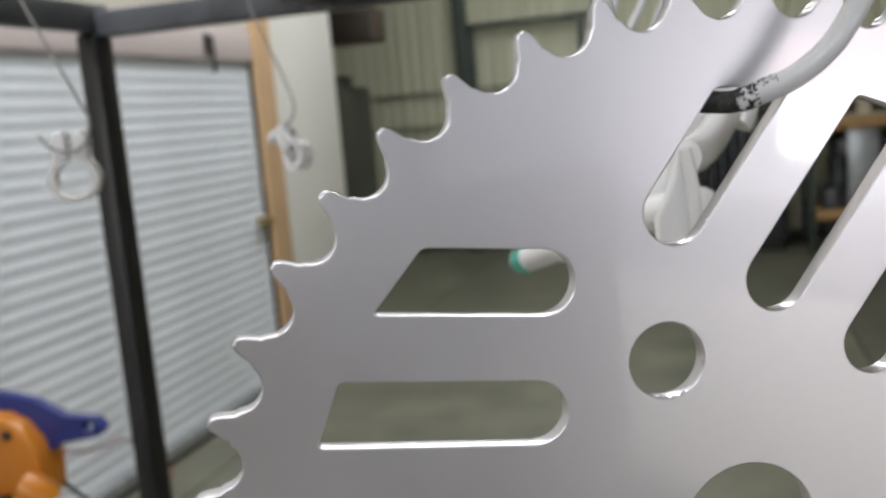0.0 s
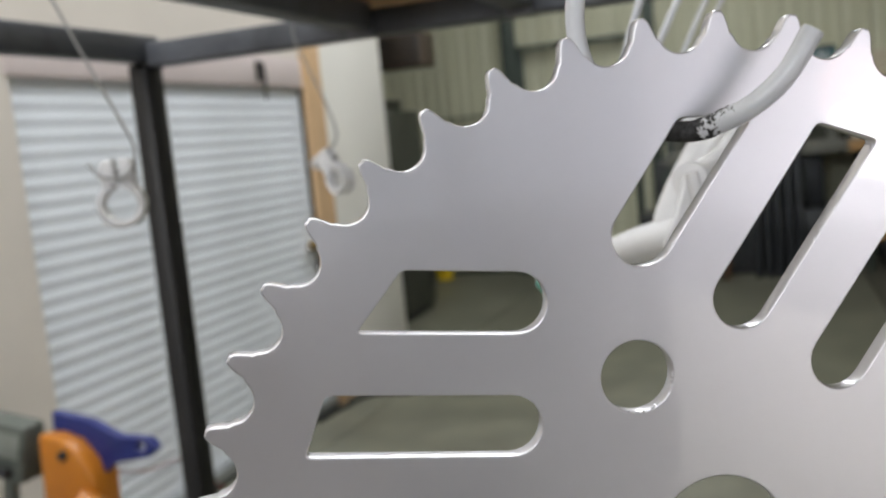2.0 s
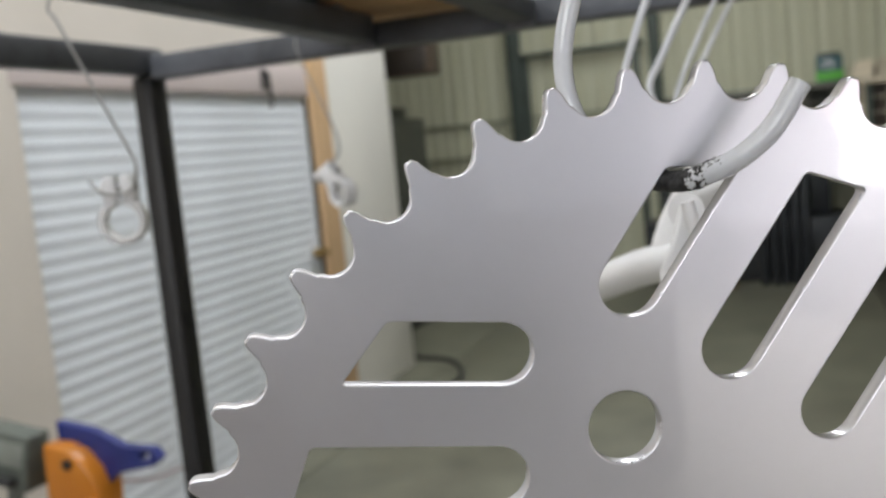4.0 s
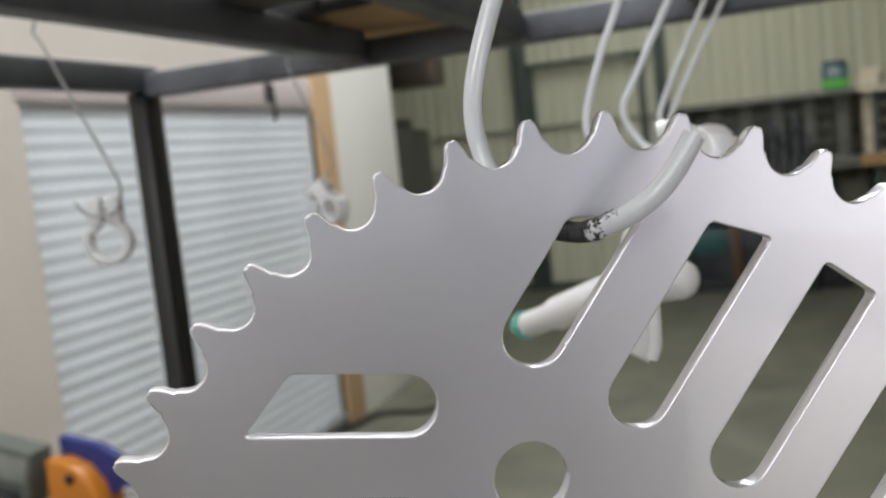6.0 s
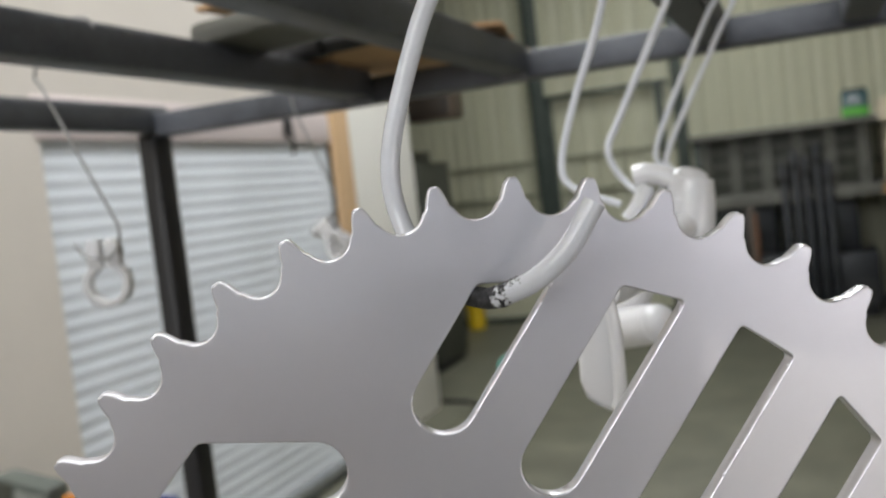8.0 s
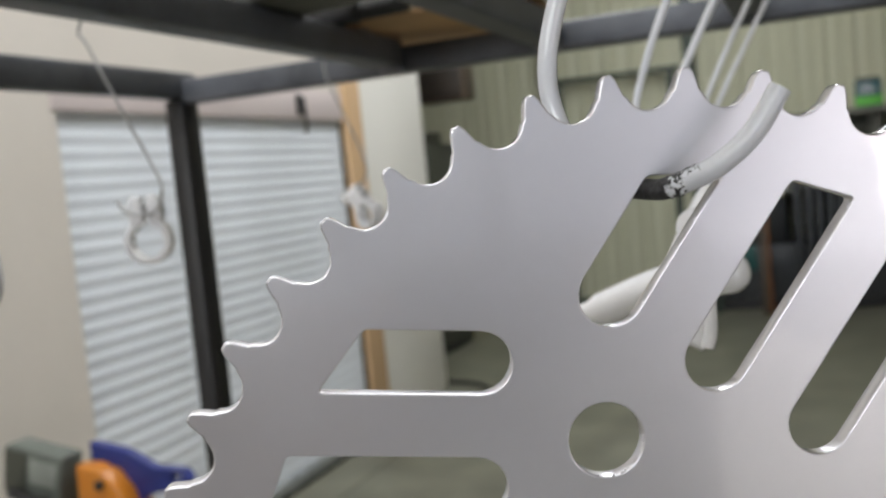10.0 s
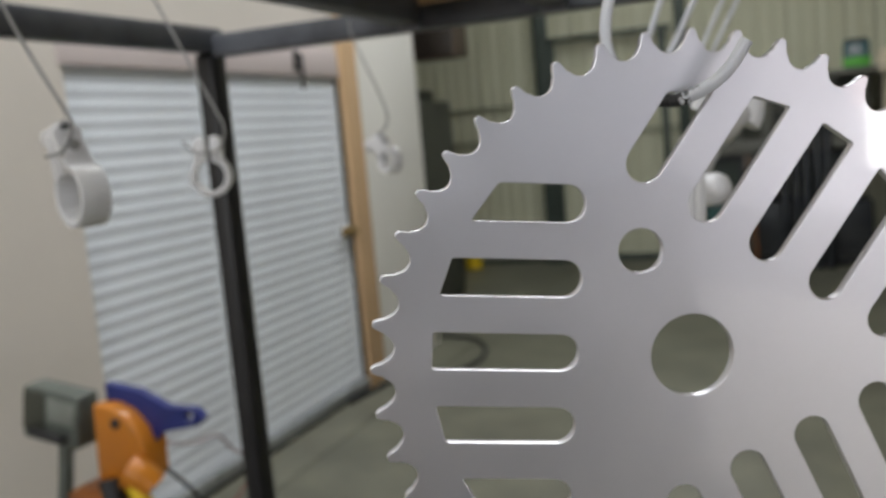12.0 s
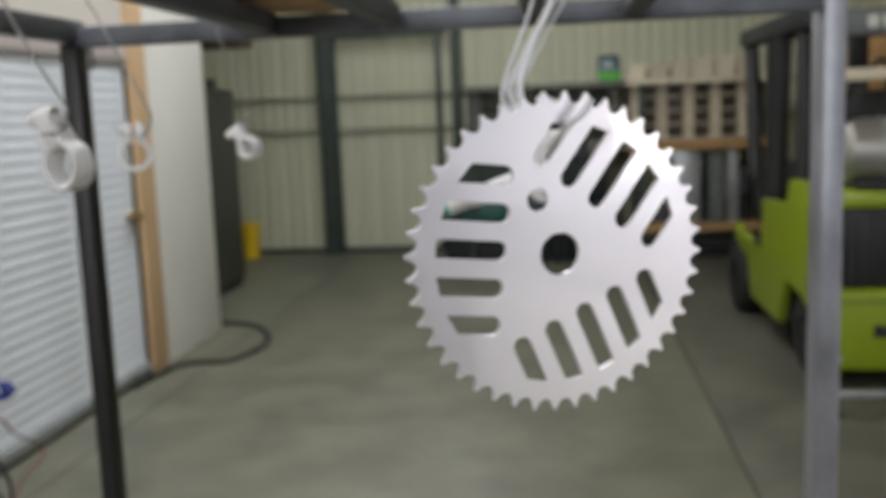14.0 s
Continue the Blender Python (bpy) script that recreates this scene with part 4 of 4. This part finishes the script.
part("plate", box(-0.035, 0.03, -0.012, 0.012, 0.0, 1.0, 0.006), M_BROWN, off)
part("edge_angle", box(0.031, 0.043, -0.05, 0.012, 0.0, 0.95, 0.003), M_RUST, off)


# ---- forklift truck ----
fk = thing("forklift_truck", "lime green gas forklift truck with a black overhead guard", "forklift", at=(1.18, 4.62, 0))
# rear is towards -y; x from 0 to 1.05, y from 0 to 2.0
b = box(0.12, 0.98, 0.0, 0.34, 0.10, 0.50, 0.03, seg=3)
counter = part("counterweight", b, M_LIME, fk)
part("badge_bar", box(0.30, 0.56, -0.004, 0.002, 0.27, 0.33, 0.001), M_BLACK, counter, "dark bar of lettering")
part("seam", box(0.14, 0.96, -0.0025, 0.002, 0.438, 0.444, 0), M_BLACK, counter)
part("radiator_grille", box(0.17, 0.93, 0.05, 0.10, 0.505, 0.885, 0.01), M_BLACK, fk)
for i in range(8):
    part("grille_fin", box(0.20 + i * 0.09, 0.212 + i * 0.09, 0.03, 0.05, 0.52, 0.87, 0.002), M_MACHINE, fk)
part("engine_hood", box(0.12, 0.98, 0.02, 0.72, 0.89, 0.972, 0.02), M_LIME, fk)
side = [(0.0, 0.42), (0.12, 0.42), (0.13, 0.44), (0.50, 0.47), (0.66, 0.20), (1.40, 0.20), (1.52, 0.44), (1.92, 0.46), (1.92, 0.60), (1.84, 0.57), (1.12, 0.54), (1.07, 0.85), (0.50, 0.87), (0.43, 1.01), (0.02, 1.02)]
for x in (0.0, 1.02):
    b = prism(side, 0.05, 0.008)
    bmesh.ops.transform(b, matrix=Matrix(((0, 0, 1, x + 0.05), (1, 0, 0, 0), (0, 1, 0, 0), (0, 0, 0, 1))), verts=b.verts)
    part("side_panel", b, M_LIME, fk)
part("decal", box(-0.003, 0.002, 1.12, 1.30, 0.55, 0.60, 0.001), M_BLACK, fk, "dark bar of lettering")
part("chassis", box(0.12, 0.98, 0.36, 1.95, 0.16, 0.5, 0.02), M_BLACK, fk)
part("seat_deck", box(0.09, 0.99, 0.74, 1.30, 0.5, 0.70, 0.02), M_BLACK, fk)
part("seat_cushion", box(0.30, 0.80, 0.76, 1.25, 0.98, 1.08, 0.04), M_BLACK, fk)
part("seat_back", box(0.30, 0.80, 0.70, 0.80, 1.08, 1.45, 0.04), M_BLACK, fk)
part("dash", box(0.12, 0.96, 1.62, 1.90, 0.6, 1.02, 0.04), M_BLACK, fk)
part("steering_wheel", tube([(0.54 + 0.17 * math.cos(a), 1.55 + 0.10 * math.sin(a), 1.18 + 0.13 * math.sin(a)) for a in [i * 2 * math.pi / 16 for i in range(17)]], 0.014, 10, 2), M_BLACK, fk)
part("steering_column", tube([(0.54, 1.74, 0.96), (0.54, 1.56, 1.18)], 0.025, 10, 1), M_BLACK, fk)
for x in (0.06, 0.98):
    part("front_leg", tube([(x, 1.56, 0.95), (x, 1.64, 1.35), (x, 1.74, 1.80)], 0.045, 12, 4), M_BLACK, fk)
    part("middle_leg", tube([(x, 0.98, 0.84), (x, 0.94, 1.30), (x, 0.86, 1.80)], 0.05, 12, 4), M_BLACK, fk)
    part("rear_leg", tube([(x, 0.40, 0.92), (x, 0.40, 1.40), (x, 0.42, 1.80)], 0.036, 12, 4), M_BLACK, fk)
    part("roof_rail", box(x - 0.05, x + 0.05, 0.22, 1.86, 1.755, 1.865, 0.02), M_BLACK, fk)
for i in range(7):
    part("roof_bar", box(0.10, 0.94, 0.48 + i * 0.2, 0.51 + i * 0.2, 1.785, 1.825, 0.006), M_BLACK, fk)
part("rear_bar", box(0.08, 0.96, 0.03, 0.075, 1.49, 1.545, 0.008), M_WOOD, fk, "dull beige cross bar")
sign = part("sign_plate", box(0.10, 0.96, 0.40, 0.43, 1.72, 1.85, 0.008), M_SIGN, fk, "grey plate with pale block shapes")
for k in range(4):
    x = 0.36 + k * 0.075
    part("sign_block", box(x, x + 0.052, 0.394, 0.4, 1.752, 1.815, 0.002), M_LETTER, sign)
tank = part("gas_tank", lathe([(0, -0.40), (0.09, -0.385), (0.145, -0.34), (0.152, -0.28), (0.152, 0.28), (0.145, 0.34), (0.09, 0.385), (0, 0.40)], 36, pose(0.54, 0.16, 1.16, 0, 90, 0)), M_SILVER, fk, "dull silver gas tank lying on the hood")
for x in (0.36, 0.74):
    part("strap", lathe([(0.1525, -0.022), (0.157, -0.022), (0.157, 0.022), (0.1525, 0.022)], 36, pose(x, 0.16, 1.16, 0, 90, 0)), M_GALV, tank)
part("cradle", box(0.22, 0.86, 0.05, 0.27, 0.974, 1.02, 0.01), M_BLACK, fk)
part("gas_hose", tube([(0.18, 0.15, 1.20), (0.22, 0.10, 1.40), (0.33, 0.14, 1.58), (0.42, 0.25, 1.50), (0.40, 0.35, 1.2), (0.42, 0.4, 0.97)], 0.012, 10, 8), M_BLACK, fk)
part("rear_lamp", box(0.05, 0.20, 0.39, 0.43, 1.41, 1.50, 0.006), M_GREYBOX, fk, "grey lamp box")
part("rear_lamp_lens", box(0.08, 0.16, 0.382, 0.389, 1.425, 1.475, 0.004), M_BLACK, fk)
wheel_prof = [(0.07, -0.08), (0.17, -0.08), (0.20, -0.07), (0.215, -0.05), (0.22, 0.0), (0.215, 0.05), (0.20, 0.07), (0.17, 0.08), (0.07, 0.08)]
rim_prof = [(0, -0.06), (0.05, -0.06), (0.06, -0.04), (0.10, -0.035), (0.12, -0.07), (0.128, -0.075), (0.128, 0.0), (0, 0.0)]
for x, y, s in ((0.135, 0.34, 1.05), (0.93, 0.34, 1.05), (0.085, 1.90, 1.2), (0.98, 1.90, 1.2)):
    hub = pose(x, y, 0.22 * s, 0, 90, 0) @ Matrix.Scale(s, 4)
    wh = part("wheel", lathe(wheel_prof, 32, hub), M_RUBBER, fk, "black tyre")
    part("rim", lathe(rim_prof, 24, hub), M_CABINET, wh)
part("mast", box(0.22, 0.34, 1.98, 2.06, 0.08, 1.9, 0.01), M_BLACK, fk)
part("mast", box(0.74, 0.86, 1.98, 2.06, 0.08, 1.9, 0.01), M_BLACK, fk)
jug = thing("plastic_jug", "milky plastic jug standing on the forklift hood", "jug", at=(1.37, 5.12, 0.9735))
part("bottle", lathe([(0, 0), (0.06, 0), (0.068, 0.015), (0.068, 0.13), (0.05, 0.18), (0.022, 0.205), (0.022, 0.225), (0, 0.225)], 20), M_JUG, jug)
part("cap", lathe([(0, 0.226), (0.025, 0.226), (0.025, 0.25), (0, 0.25)], 16), M_LETTER, jug)

crate = thing("timber_crate", "tall orange-brown timber crate beyond the forklift", "crate", at=(2.86, 7.6, 0))
for i in range(9):
    part("board", box(-0.65 + i * 0.145, -0.513 + i * 0.145, -0.36, -0.335, 0.0, 2.05, 0.004), M_CRATE, crate)
for z in (0.2, 1.0, 1.85):
    part("batten", box(-0.65, 0.65, -0.332, -0.30, z, z + 0.1, 0.004), M_CRATE, crate)
part("back_panel", box(-0.65, 0.65, 0.30, 0.33, 0, 2.05, 0.004), M_CRATE, crate)

dolly = thing("caster_dolly", "low grey steel dolly frame on small casters", "dolly", at=(1.2, 4.28, 0))
part("frame_bar", box(-0.03, 0.75, -0.03, 0.0, 0.085, 0.115, 0.004), M_GALV, dolly)
part("frame_bar", box(-0.03, 0.0, 0.0, 0.28, 0.085, 0.115, 0.004), M_GALV, dolly)
part("upright", tube([(-0.01, -0.012, 0.112), (0.0, -0.012, 0.20), (0.03, -0.012, 0.27)], 0.012, 10, 4), M_GALV, dolly)
for x, y in ((0.0, -0.015), (0.7, -0.015), (-0.015, 0.25)):
    ca = part("caster", lathe([(0, -0.014), (0.03, -0.014), (0.038, -0.008), (0.038, 0.008), (0.03, 0.014), (0, 0.014)], 18, pose(x, y, 0.038, 0, 90, 0)), M_BLACK, dolly)
    part("fork", box(x - 0.018, x + 0.018, y - 0.02, y + 0.02, 0.066, 0.086, 0.003), M_GALV, ca)
